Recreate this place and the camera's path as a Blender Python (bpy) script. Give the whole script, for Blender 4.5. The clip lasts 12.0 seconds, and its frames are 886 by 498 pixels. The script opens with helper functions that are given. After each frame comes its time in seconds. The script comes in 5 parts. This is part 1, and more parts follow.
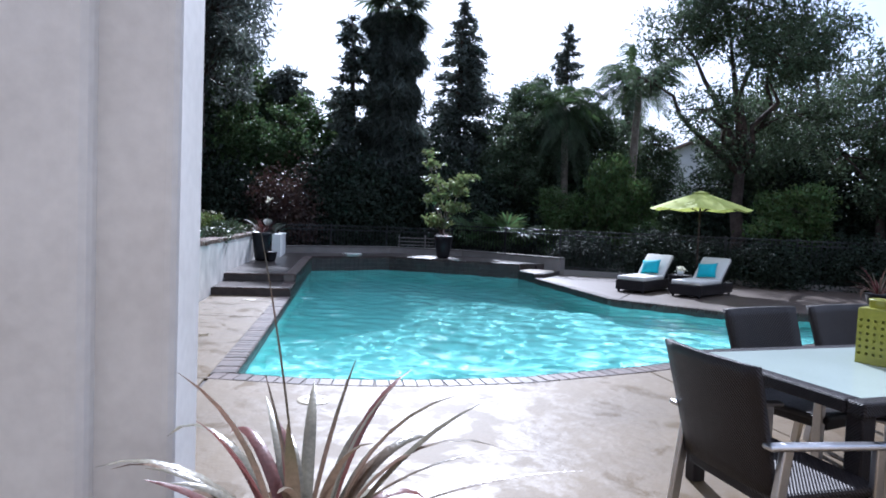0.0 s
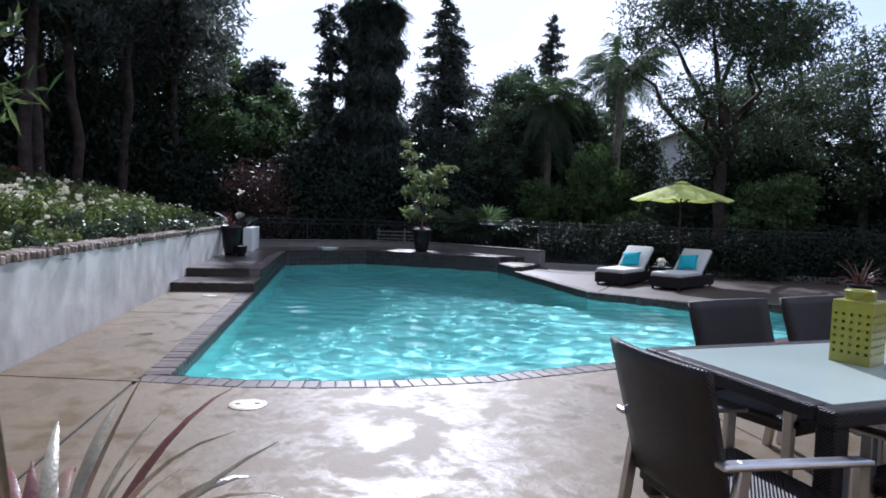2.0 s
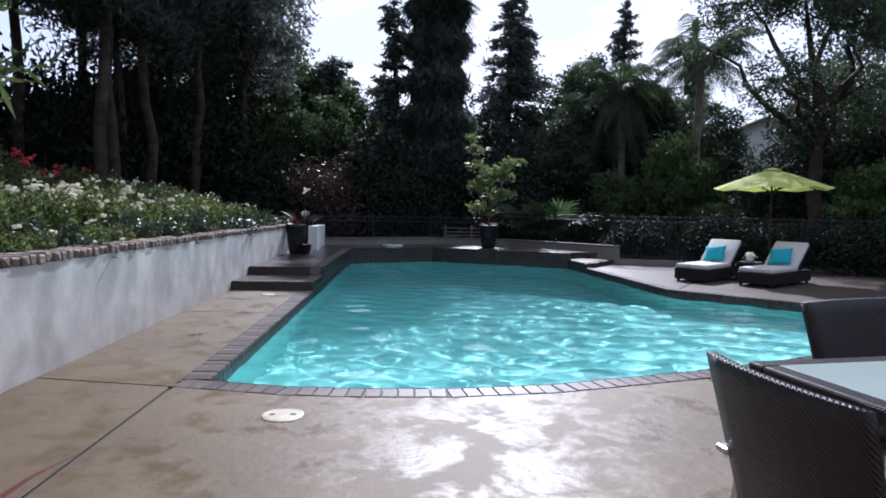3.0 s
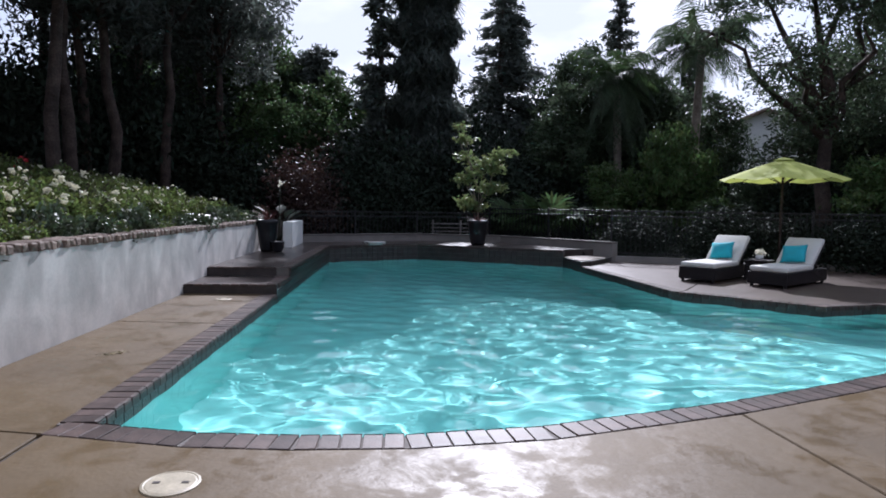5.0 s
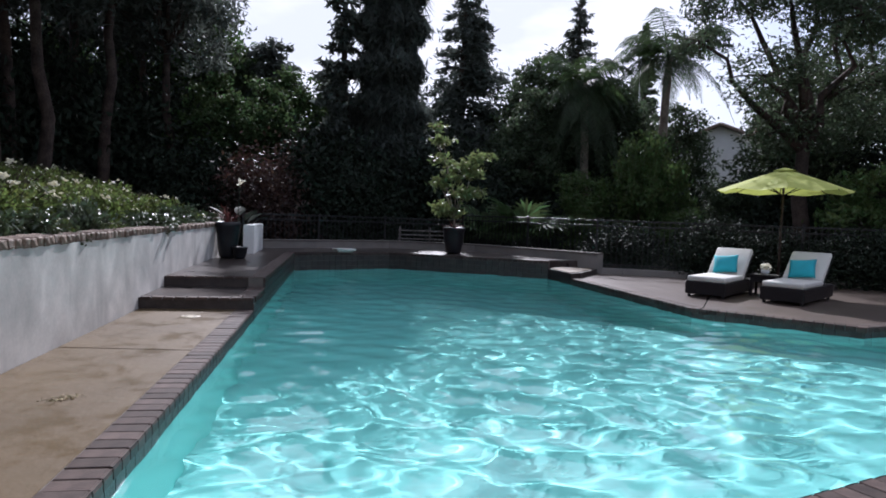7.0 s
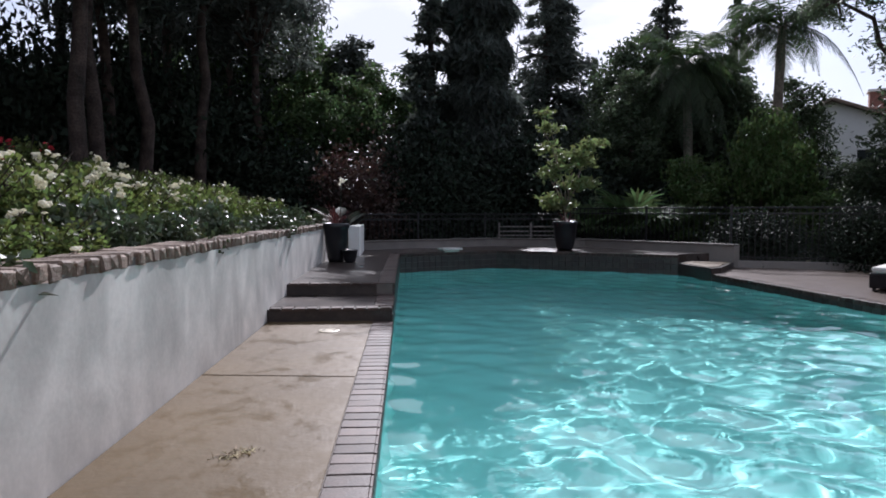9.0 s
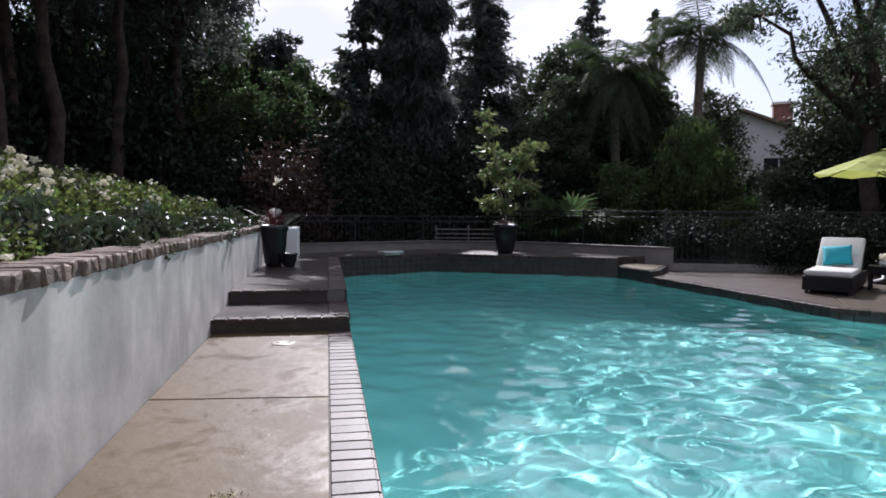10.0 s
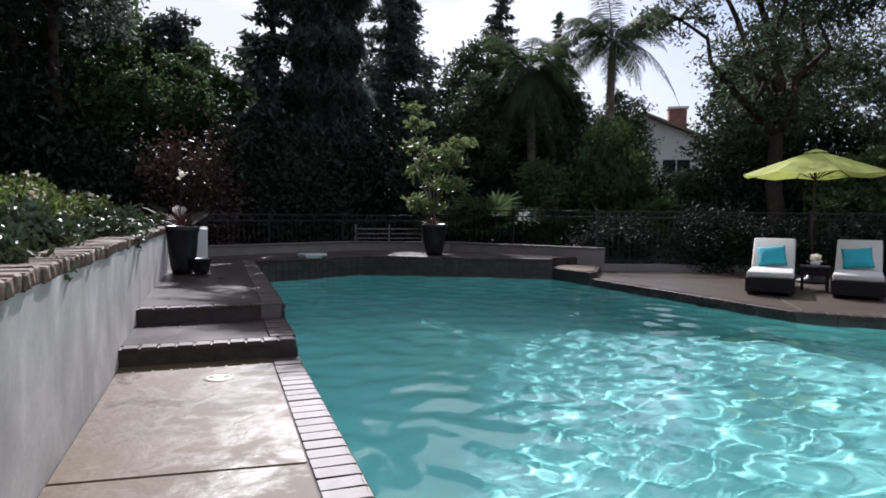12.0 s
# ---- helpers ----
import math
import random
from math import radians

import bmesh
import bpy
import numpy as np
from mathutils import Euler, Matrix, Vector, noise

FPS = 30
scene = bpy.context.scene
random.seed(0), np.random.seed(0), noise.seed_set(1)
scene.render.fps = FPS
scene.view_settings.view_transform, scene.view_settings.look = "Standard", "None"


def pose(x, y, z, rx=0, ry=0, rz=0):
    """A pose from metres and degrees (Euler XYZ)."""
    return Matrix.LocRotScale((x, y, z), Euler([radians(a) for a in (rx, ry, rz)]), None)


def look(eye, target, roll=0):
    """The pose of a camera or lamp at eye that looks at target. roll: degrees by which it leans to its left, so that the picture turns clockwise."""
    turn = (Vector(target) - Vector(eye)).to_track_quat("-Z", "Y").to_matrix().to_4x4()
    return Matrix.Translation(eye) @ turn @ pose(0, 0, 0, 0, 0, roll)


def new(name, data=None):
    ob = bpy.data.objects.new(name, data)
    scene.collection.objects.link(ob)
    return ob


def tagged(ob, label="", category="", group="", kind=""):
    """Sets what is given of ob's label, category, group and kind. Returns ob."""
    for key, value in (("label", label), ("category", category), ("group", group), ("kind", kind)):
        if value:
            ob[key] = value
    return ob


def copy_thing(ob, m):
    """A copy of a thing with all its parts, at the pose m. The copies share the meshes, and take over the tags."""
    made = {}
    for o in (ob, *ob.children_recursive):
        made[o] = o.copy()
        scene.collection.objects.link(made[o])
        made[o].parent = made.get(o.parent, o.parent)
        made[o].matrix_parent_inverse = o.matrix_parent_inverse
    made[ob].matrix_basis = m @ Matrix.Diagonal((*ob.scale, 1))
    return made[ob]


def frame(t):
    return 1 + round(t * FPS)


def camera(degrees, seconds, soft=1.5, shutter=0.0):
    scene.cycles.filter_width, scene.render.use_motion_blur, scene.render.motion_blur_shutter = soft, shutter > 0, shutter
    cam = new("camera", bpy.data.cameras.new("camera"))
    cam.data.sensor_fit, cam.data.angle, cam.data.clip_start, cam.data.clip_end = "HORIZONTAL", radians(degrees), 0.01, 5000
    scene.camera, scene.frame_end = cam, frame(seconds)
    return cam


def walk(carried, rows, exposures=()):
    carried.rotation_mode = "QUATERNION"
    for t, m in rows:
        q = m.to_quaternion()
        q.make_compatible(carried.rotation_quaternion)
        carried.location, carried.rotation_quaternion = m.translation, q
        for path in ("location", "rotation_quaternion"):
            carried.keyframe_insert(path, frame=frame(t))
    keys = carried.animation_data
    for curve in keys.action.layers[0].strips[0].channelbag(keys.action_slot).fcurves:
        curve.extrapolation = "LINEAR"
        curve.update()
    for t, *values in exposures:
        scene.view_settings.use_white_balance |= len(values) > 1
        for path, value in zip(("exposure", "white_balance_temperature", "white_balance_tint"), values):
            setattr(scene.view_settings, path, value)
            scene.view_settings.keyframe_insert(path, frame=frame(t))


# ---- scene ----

cam = camera(71.5, 12.0, 1.8)
PATH = [
    (0, (0.9, -5.942, 1.538), (1.212, -3.966, 1.445), 2.3),
    (0.5, (0.964, -5.891, 1.548), (1.392, -3.94, 1.458), 2.2),
    (1, (1.1, -5.883, 1.547), (1.512, -3.928, 1.45), 2.0),
    (1.5, (1.253, -5.77, 1.515), (1.61, -3.805, 1.412), 1.7),
    (2, (1.302, -5.577, 1.494), (1.649, -3.611, 1.384), 2.0),
    (2.5, (1.382, -5.292, 1.459), (1.607, -3.308, 1.345), 1.2),
    (3, (1.518, -5.01, 1.429), (1.636, -3.017, 1.306), 1.0),
    (5, (1.808, -3.843, 1.4), (1.946, -1.853, 1.263), 0.9),
    (5.5, (1.725, -3.463, 1.358), (1.902, -1.474, 1.239), 1.2),
    (6, (1.454, -3.115, 1.31), (1.738, -1.138, 1.199), 1.7),
    (6.5, (1.104, -2.721, 1.306), (1.54, -0.772, 1.205), 1.9),
    (7, (0.986, -2.475, 1.315), (1.317, -0.506, 1.209), 2.1),
    (9, (0.055, -1.209, 1.243), (0.174, 0.784, 1.125), 0.0),
    (9.5, (-0.124, -0.971, 1.227), (0.104, 1.013, 1.111), 0.3),
    (10, (-0.339, -0.789, 1.248), (0.03, 1.174, 1.137), 0.4),
    (10.5, (-0.447, -0.542, 1.253), (0.017, 1.4, 1.126), 0.5),
    (11, (-0.524, -0.246, 1.262), (0.003, 1.679, 1.137), 0.6),
    (11.5, (-0.62, 0.033, 1.248), (-0.038, 1.943, 1.132), 0.7),
    (12, (-0.748, 0.307, 1.28), (-0.065, 2.183, 1.164), 0.6),
]
EXPOSURES = [(0.0, 0.88, 5250, 16), (1.0, 0.68, 5300, 16), (3.0, 0.4, 5450, 19), (5.0, 0.28, 5600, 19), (12.0, 0.28, 5950, 19)]
walk(cam, [(t, look(eye, target, roll)) for t, eye, target, roll in PATH], EXPOSURES)

# ---- light ----
SUN_AZ, SUN_EL = 8.0, 37.0
world = bpy.data.worlds.new("world")
scene.world = world
world.use_nodes = True
wn = world.node_tree
wn.nodes.clear()
w_out = wn.nodes.new("ShaderNodeOutputWorld")
w_bg = wn.nodes.new("ShaderNodeBackground")
w_sky = wn.nodes.new("ShaderNodeTexSky")
w_sky.sky_type = "NISHITA"
w_sky.sun_disc = False
w_sky.sun_elevation = radians(SUN_EL)
w_sky.sun_rotation = radians(SUN_AZ)
w_sky.dust_density = 2.0
w_co = wn.nodes.new("ShaderNodeTexCoord")
w_map = wn.nodes.new("ShaderNodeMapping")
w_map.inputs["Scale"].default_value = (1.0, 1.0, 2.6)
w_noise = wn.nodes.new("ShaderNodeTexNoise")
w_noise.inputs["Scale"].default_value = 2.2
w_noise.inputs["Detail"].default_value = 6.0
w_ramp = wn.nodes.new("ShaderNodeValToRGB")
w_ramp.color_ramp.elements[0].position, w_ramp.color_ramp.elements[1].position = 0.30, 0.58
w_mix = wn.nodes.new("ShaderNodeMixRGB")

w_bg.inputs["Strength"].default_value = 0.1
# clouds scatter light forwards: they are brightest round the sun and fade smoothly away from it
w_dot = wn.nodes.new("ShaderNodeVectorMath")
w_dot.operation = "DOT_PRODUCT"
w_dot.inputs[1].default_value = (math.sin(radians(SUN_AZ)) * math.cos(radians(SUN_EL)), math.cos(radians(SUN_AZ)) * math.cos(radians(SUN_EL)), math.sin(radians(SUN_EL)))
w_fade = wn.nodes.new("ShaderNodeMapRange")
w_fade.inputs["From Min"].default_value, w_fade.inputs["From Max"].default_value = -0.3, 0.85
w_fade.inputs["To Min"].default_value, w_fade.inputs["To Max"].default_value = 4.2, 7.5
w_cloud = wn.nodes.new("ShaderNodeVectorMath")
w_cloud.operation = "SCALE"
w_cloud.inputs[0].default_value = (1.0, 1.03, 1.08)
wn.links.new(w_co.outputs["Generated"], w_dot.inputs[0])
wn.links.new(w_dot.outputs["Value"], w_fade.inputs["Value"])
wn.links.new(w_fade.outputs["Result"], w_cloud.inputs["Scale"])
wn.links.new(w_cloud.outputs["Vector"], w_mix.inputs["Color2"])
wn.links.new(w_co.outputs["Generated"], w_map.inputs["Vector"])
wn.links.new(w_map.outputs["Vector"], w_noise.inputs["Vector"])
wn.links.new(w_noise.outputs["Fac"], w_ramp.inputs["Fac"])
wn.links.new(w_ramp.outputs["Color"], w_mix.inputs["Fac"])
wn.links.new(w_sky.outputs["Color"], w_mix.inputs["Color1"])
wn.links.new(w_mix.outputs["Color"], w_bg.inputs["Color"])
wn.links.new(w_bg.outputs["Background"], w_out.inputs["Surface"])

sun_data = bpy.data.lights.new("sun", "SUN")
sun_data.energy, sun_data.angle, sun_data.color = 5.0, radians(0.5), (1.0, 0.96, 0.90)
sun = new("sun", sun_data)
_az, _el = radians(SUN_AZ), radians(SUN_EL)
sun.matrix_world = look((0, 0, 30), Vector((0, 0, 30)) - Vector((math.sin(_az) * math.cos(_el), math.cos(_az) * math.cos(_el), math.sin(_el))))


# ---- materials ----
def material(name, color, rough=0.6, metal=0.0, vary=0.15, scale=6.0, fine=60.0, bump=0.15, dark=None, island=0.0, obrand=0.0, spec=0.5, translucent=0.0, wear=0.0):
    """A procedural surface: base colour with stains at two scales, fine relief and varying gloss."""
    m = bpy.data.materials.new(name)
    m.use_nodes = True
    nt = m.node_tree
    b = nt.nodes["Principled BSDF"]
    b.inputs["Metallic"].default_value = metal
    b.inputs["Specular IOR Level"].default_value = spec
    co = nt.nodes.new("ShaderNodeTexCoord")
    n1 = nt.nodes.new("ShaderNodeTexNoise")
    n1.inputs["Scale"].default_value, n1.inputs["Detail"].default_value = scale, 5.0
    n2 = nt.nodes.new("ShaderNodeTexNoise")
    n2.inputs["Scale"].default_value, n2.inputs["Detail"].default_value = fine, 3.0
    for n in (n1, n2):
        nt.links.new(co.outputs["Object"], n.inputs["Vector"])
    mix = nt.nodes.new("ShaderNodeMixRGB")
    lo = dark or tuple(c * (1 - 2 * vary) for c in color)
    mix.inputs["Color1"].default_value = (*lo, 1)
    mix.inputs["Color2"].default_value = (*color, 1)
    r1 = nt.nodes.new("ShaderNodeMapRange")
    r1.inputs["From Min"].default_value, r1.inputs["From Max"].default_value = 0.32, 0.66
    nt.links.new(n1.outputs["Fac"], r1.inputs["Value"])
    nt.links.new(r1.outputs["Result"], mix.inputs["Fac"])
    hsv = nt.nodes.new("ShaderNodeHueSaturation")
    nt.links.new(mix.outputs["Color"], hsv.inputs["Color"])
    val = nt.nodes.new("ShaderNodeMapRange")
    val.inputs["To Min"].default_value, val.inputs["To Max"].default_value = 1 - vary, 1 + vary
    val.inputs["From Min"].default_value, val.inputs["From Max"].default_value = 0.3, 0.7
    nt.links.new(n2.outputs["Fac"], val.inputs["Value"])
    out = val.outputs["Result"]
    if island or obrand:
        src = nt.nodes.new("ShaderNodeNewGeometry").outputs["Random Per Island"] if island else nt.nodes.new("ShaderNodeObjectInfo").outputs["Random"]
        mr = nt.nodes.new("ShaderNodeMapRange")
        amount = island or obrand
        mr.inputs["To Min"].default_value, mr.inputs["To Max"].default_value = 1 - amount, 1 + amount
        nt.links.new(src, mr.inputs["Value"])
        mul = nt.nodes.new("ShaderNodeMath")
        mul.operation = "MULTIPLY"
        nt.links.new(out, mul.inputs[0])
        nt.links.new(mr.outputs["Result"], mul.inputs[1])
        out = mul.outputs[0]
        if island:
            hr = nt.nodes.new("ShaderNodeMapRange")
            hr.inputs["To Min"].default_value, hr.inputs["To Max"].default_value = 0.47, 0.53
            nt.links.new(src, hr.inputs["Value"])
            nt.links.new(hr.outputs["Result"], hsv.inputs["Hue"])
    nt.links.new(out, hsv.inputs["Value"])
    nt.links.new(hsv.outputs["Color"], b.inputs["Base Color"])
    rr = nt.nodes.new("ShaderNodeMapRange")
    rr.inputs["To Min"].default_value, rr.inputs["To Max"].default_value = max(0.03, rough * 0.8), min(1.0, rough * 1.15)
    nt.links.new(n1.outputs["Fac"], rr.inputs["Value"])
    nt.links.new(rr.outputs["Result"], b.inputs["Roughness"])
    if bump:
        bp = nt.nodes.new("ShaderNodeBump")
        bp.inputs["Strength"].default_value, bp.inputs["Distance"].default_value = bump, 0.02
        nt.links.new(n2.outputs["Fac"], bp.inputs["Height"])
        nt.links.new(bp.outputs["Normal"], b.inputs["Normal"])
    if translucent:
        tr = nt.nodes.new("ShaderNodeBsdfTranslucent")
        ms = nt.nodes.new("ShaderNodeMixShader")
        ms.inputs["Fac"].default_value = translucent
        nt.links.new(hsv.outputs["Color"], tr.inputs["Color"])
        nt.links.new(b.outputs["BSDF"], ms.inputs[1])
        nt.links.new(tr.outputs["BSDF"], ms.inputs[2])
        nt.links.new(ms.outputs["Shader"], nt.nodes["Material Output"].inputs["Surface"])
    return m


def wet_concrete():
    """Brown stained concrete, damp: puddled films of water are glossy, drier patches rougher."""
    m = material("wet_concrete", (0.118, 0.081, 0.039), 0.5, 0, 0.07, 1.0, 45.0, 0.04, dark=(0.088, 0.06, 0.029), spec=0.28)
    nt = m.node_tree
    b = nt.nodes["Principled BSDF"]
    co = next(n for n in nt.nodes if n.type == "TEX_COORD")
    wet = nt.nodes.new("ShaderNodeTexNoise")
    wet.inputs["Scale"].default_value, wet.inputs["Detail"].default_value, wet.inputs["Distortion"].default_value = 2.4, 12.0, 0.35
    nt.links.new(co.outputs["Object"], wet.inputs["Vector"])
    ramp = nt.nodes.new("ShaderNodeMapRange")
    ramp.inputs["From Min"].default_value, ramp.inputs["From Max"].default_value = 0.46, 0.60
    ramp.inputs["To Min"].default_value, ramp.inputs["To Max"].default_value = 0.62, 0.35
    nt.links.new(wet.outputs["Fac"], ramp.inputs["Value"])
    wet.inputs["Roughness"].default_value = 0.68
    nt.links.new(ramp.outputs["Result"], b.inputs["Roughness"])
    lumps = nt.nodes.new("ShaderNodeTexNoise")
    lumps.inputs["Scale"].default_value, lumps.inputs["Detail"].default_value = 11.0, 6.0
    nt.links.new(co.outputs["Object"], lumps.inputs["Vector"])
    bp = nt.nodes.new("ShaderNodeBump")
    bp.inputs["Strength"].default_value, bp.inputs["Distance"].default_value = 0.2, 0.02
    old = b.inputs["Normal"].links[0].from_socket
    nt.links.new(lumps.outputs["Fac"], bp.inputs["Height"])
    nt.links.new(old, bp.inputs["Normal"])
    nt.links.new(bp.outputs["Normal"], b.inputs["Normal"])
    return m


def wicker(name, color):
    """Woven resin strands: two crossed waves drive relief and the dark gaps."""
    m = material(name, color, 0.45, 0, 0.15, 20.0, 200.0, 0.0, spec=0.3)
    nt = m.node_tree
    b = nt.nodes["Principled BSDF"]
    co = next(n for n in nt.nodes if n.type == "TEX_COORD")
    ch = nt.nodes.new("ShaderNodeTexChecker")
    ch.inputs["Scale"].default_value = 85.0
    vo = nt.nodes.new("ShaderNodeTexWave")
    vo.wave_type, vo.bands_direction = "BANDS", "DIAGONAL"
    vo.inputs["Scale"].default_value = 40.0
    nt.links.new(co.outputs["Object"], ch.inputs["Vector"])
    nt.links.new(co.outputs["Object"], vo.inputs["Vector"])
    add = nt.nodes.new("ShaderNodeMath")
    add.operation = "ADD"
    nt.links.new(ch.outputs["Fac"], add.inputs[0])
    nt.links.new(vo.outputs["Fac"], add.inputs[1])
    bp = nt.nodes.new("ShaderNodeBump")
    bp.inputs["Strength"].default_value, bp.inputs["Distance"].default_value = 0.6, 0.005
    nt.links.new(add.outputs[0], bp.inputs["Height"])
    nt.links.new(bp.outputs["Normal"], b.inputs["Normal"])
    return m


def water_material():
    m = bpy.data.materials.new("pool_water")
    m.use_nodes = True
    nt = m.node_tree
    b = nt.nodes["Principled BSDF"]
    b.inputs["Base Color"].default_value = (0.60, 0.885, 0.90, 1)
    b.inputs["Transmission Weight"].default_value = 1.0
    b.inputs["IOR"].default_value = 1.33
    b.inputs["Roughness"].default_value = 0.0
    return m


def streaked_stucco():
    """Troweled grey-white stucco with cloudy patches and rain streaks."""
    m = material("stucco", (0.70, 0.665, 0.62), 0.85, 0, 0.05, 3.2, 30.0, 0.04, dark=(0.54, 0.525, 0.49))
    nt = m.node_tree
    b = nt.nodes["Principled BSDF"]
    co = next(n for n in nt.nodes if n.type == "TEX_COORD")
    mp = nt.nodes.new("ShaderNodeMapping")
    mp.inputs["Scale"].default_value = (1.9, 1.9, 1.1)
    st = nt.nodes.new("ShaderNodeTexNoise")
    st.inputs["Scale"].default_value, st.inputs["Detail"].default_value, st.inputs["Distortion"].default_value = 1.0, 6.0, 0.6
    nt.links.new(co.outputs["Object"], mp.inputs["Vector"])
    nt.links.new(mp.outputs["Vector"], st.inputs["Vector"])
    rg = nt.nodes.new("ShaderNodeMapRange")
    rg.inputs["From Min"].default_value, rg.inputs["From Max"].default_value = 0.35, 0.62
    rg.inputs["To Min"].default_value, rg.inputs["To Max"].default_value = 0.68, 1.0
    nt.links.new(st.outputs["Fac"], rg.inputs["Value"])
    mul = nt.nodes.new("ShaderNodeMixRGB")
    mul.blend_type = "MULTIPLY"
    mul.inputs["Fac"].default_value = 1.0
    nt.links.new(b.inputs["Base Color"].links[0].from_socket, mul.inputs["Color1"])
    nt.links.new(rg.outputs["Result"], mul.inputs["Color2"])
    nt.links.new(mul.outputs["Color"], b.inputs["Base Color"])
    return m


CONCRETE = wet_concrete()
JOINT = material("joint", (0.05, 0.04, 0.035), 0.8)
STUCCO = streaked_stucco()
PILLAR_STUCCO = material("pillar_stucco", (0.68, 0.68, 0.675), 0.8, 0, 0.05, 1.1, 24.0, 0.04, dark=(0.52, 0.51, 0.495))
# tan of the unseen wall, kept low to weaken its bounce on the pillar
HOUSE_TAN = material("house_stucco", (0.34, 0.29, 0.24), 0.85, 0, 0.06, 2.2, 90.0, 0.25)
# wet dark deck, part of its darkness being shade put into the colour
DECK_SHADED = material("deck_shaded", (0.095, 0.069, 0.055), 0.40, 0, 0.18, 1.8, 40.0, 0.15, dark=(0.075, 0.055, 0.043))
TERRACE = material("terrace_stone", (0.066, 0.048, 0.040), 0.30, 0, 0.3, 3.4, 40.0, 0.12, dark=(0.022, 0.017, 0.015))
BRICK = material("wet_brick", (0.092, 0.064, 0.054), 0.48, 0, 0.15, 9.0, 60.0, 0.1, dark=(0.05, 0.036, 0.031), obrand=0.35, spec=0.24)
CAP_BRICK = material("cap_brick", (0.22, 0.16, 0.12), 0.75, 0, 0.2, 9.0, 60.0, 0.5, dark=(0.14, 0.10, 0.075), obrand=0.3)
MORTAR = material("mortar", (0.15, 0.132, 0.118), 0.85, 0, 0.15, 8.0, 80.0, 0.3)
DARK_STONE = material("dark_stone", (0.05, 0.04, 0.036), 0.4, 0, 0.25, 7.0, 50.0, 0.25, dark=(0.026, 0.021, 0.02), island=0.25)
PLASTER = material("pool_plaster", (0.50, 0.84, 0.79), 0.7, 0, 0.05, 1.5, 40.0, 0.05, dark=(0.44, 0.79, 0.75))
WATER = water_material()
SOIL = material("soil", (0.09, 0.065, 0.045), 0.9, 0, 0.3, 4.0, 40.0, 0.6)
GROUND = material("ground", (0.10, 0.095, 0.05), 0.95, 0, 0.3, 0.5, 12.0, 0.5, dark=(0.06, 0.05, 0.03))
IRON = material("black_iron", (0.018, 0.018, 0.02), 0.45, 0.3, 0.2, 8.0, 60.0, 0.1)
BARK = material("bark", (0.085, 0.062, 0.052), 0.95, 0, 0.3, 3.0, 25.0, 0.9, dark=(0.025, 0.019, 0.016), spec=0.2)
PALE_BARK = material("pale_bark", (0.30, 0.25, 0.20), 0.85, 0, 0.25, 3.0, 20.0, 0.6, dark=(0.15, 0.11, 0.09))
LEAF_DARK = material("leaf_dark", (0.082, 0.112, 0.062), 0.55, 0, 0.2, 1.2, 30.0, 0.0, island=0.45, translucent=0.42, spec=0.25)
# pine green paled towards blue, with haze and lens glare put into the colour
LEAF_PINE_HAZED = material("leaf_pine_hazed", (0.112, 0.132, 0.112), 0.55, 0, 0.2, 1.0, 30.0, 0.0, island=0.45, translucent=0.42, spec=0.25)
# undergrowth green darkened for the shade under the canopy; also dark paddle leaves
LEAF_DEEP_SHADE = material("leaf_deep_shade", (0.032, 0.044, 0.030), 0.65, 0, 0.2, 1.2, 30.0, 0.0, island=0.5, translucent=0.06, spec=0.1)
LEAF_MID = material("leaf_mid", (0.075, 0.118, 0.046), 0.55, 0, 0.2, 1.5, 30.0, 0.0, island=0.45, translucent=0.42, spec=0.2)
LEAF_LIGHT = material("leaf_light", (0.10, 0.155, 0.05), 0.5, 0, 0.2, 1.5, 30.0, 0.0, island=0.35, translucent=0.42, spec=0.3)
LEAF_PALE = material("leaf_pale", (0.19, 0.235, 0.09), 0.45, 0, 0.15, 1.5, 30.0, 0.0, island=0.3, translucent=0.45, spec=0.35)
LEAF_RED = material("leaf_red", (0.065, 0.034, 0.027), 0.5, 0, 0.2, 1.5, 30.0, 0.0, island=0.4, translucent=0.3)
LEAF_ROSE = material("leaf_rose", (0.135, 0.175, 0.05), 0.5, 0, 0.2, 2.0, 30.0, 0.0, island=0.6, translucent=0.5, spec=0.3)
LEAF_GLOSSY = material("leaf_glossy", (0.075, 0.105, 0.05), 0.42, 0, 0.2, 2.0, 30.0, 0.0, island=0.4, translucent=0.15, spec=0.5)
PETAL_WHITE = material("petal_white", (0.86, 0.83, 0.70), 0.7, 0, 0.05, 8.0, 60.0, 0.0, translucent=0.5)
PETAL_RED = material("petal_red", (0.55, 0.03, 0.05), 0.5, 0, 0.1, 8.0, 60.0, 0.0, translucent=0.3)
FLAX = material("flax_leaf", (0.22, 0.13, 0.10), 0.35, 0, 0.2, 4.0, 90.0, 0.1, dark=(0.10, 0.085, 0.05), island=0.35, translucent=0.25)
FLAX_GREY = material("flax_grey", (0.30, 0.28, 0.22), 0.3, 0, 0.2, 4.0, 90.0, 0.1, dark=(0.16, 0.14, 0.10), island=0.3, translucent=0.25)
FLAX_MAROON = material("flax_maroon", (0.16, 0.045, 0.045), 0.6, 0, 0.2, 4.0, 90.0, 0.0, dark=(0.08, 0.03, 0.03), island=0.3, translucent=0.25, spec=0.2)
FLAX_RED = material("flax_red", (0.20, 0.085, 0.075), 0.35, 0, 0.2, 4.0, 90.0, 0.1, dark=(0.14, 0.05, 0.05), island=0.3, translucent=0.3)
WICKER = wicker("dark_wicker", (0.016, 0.012, 0.013))
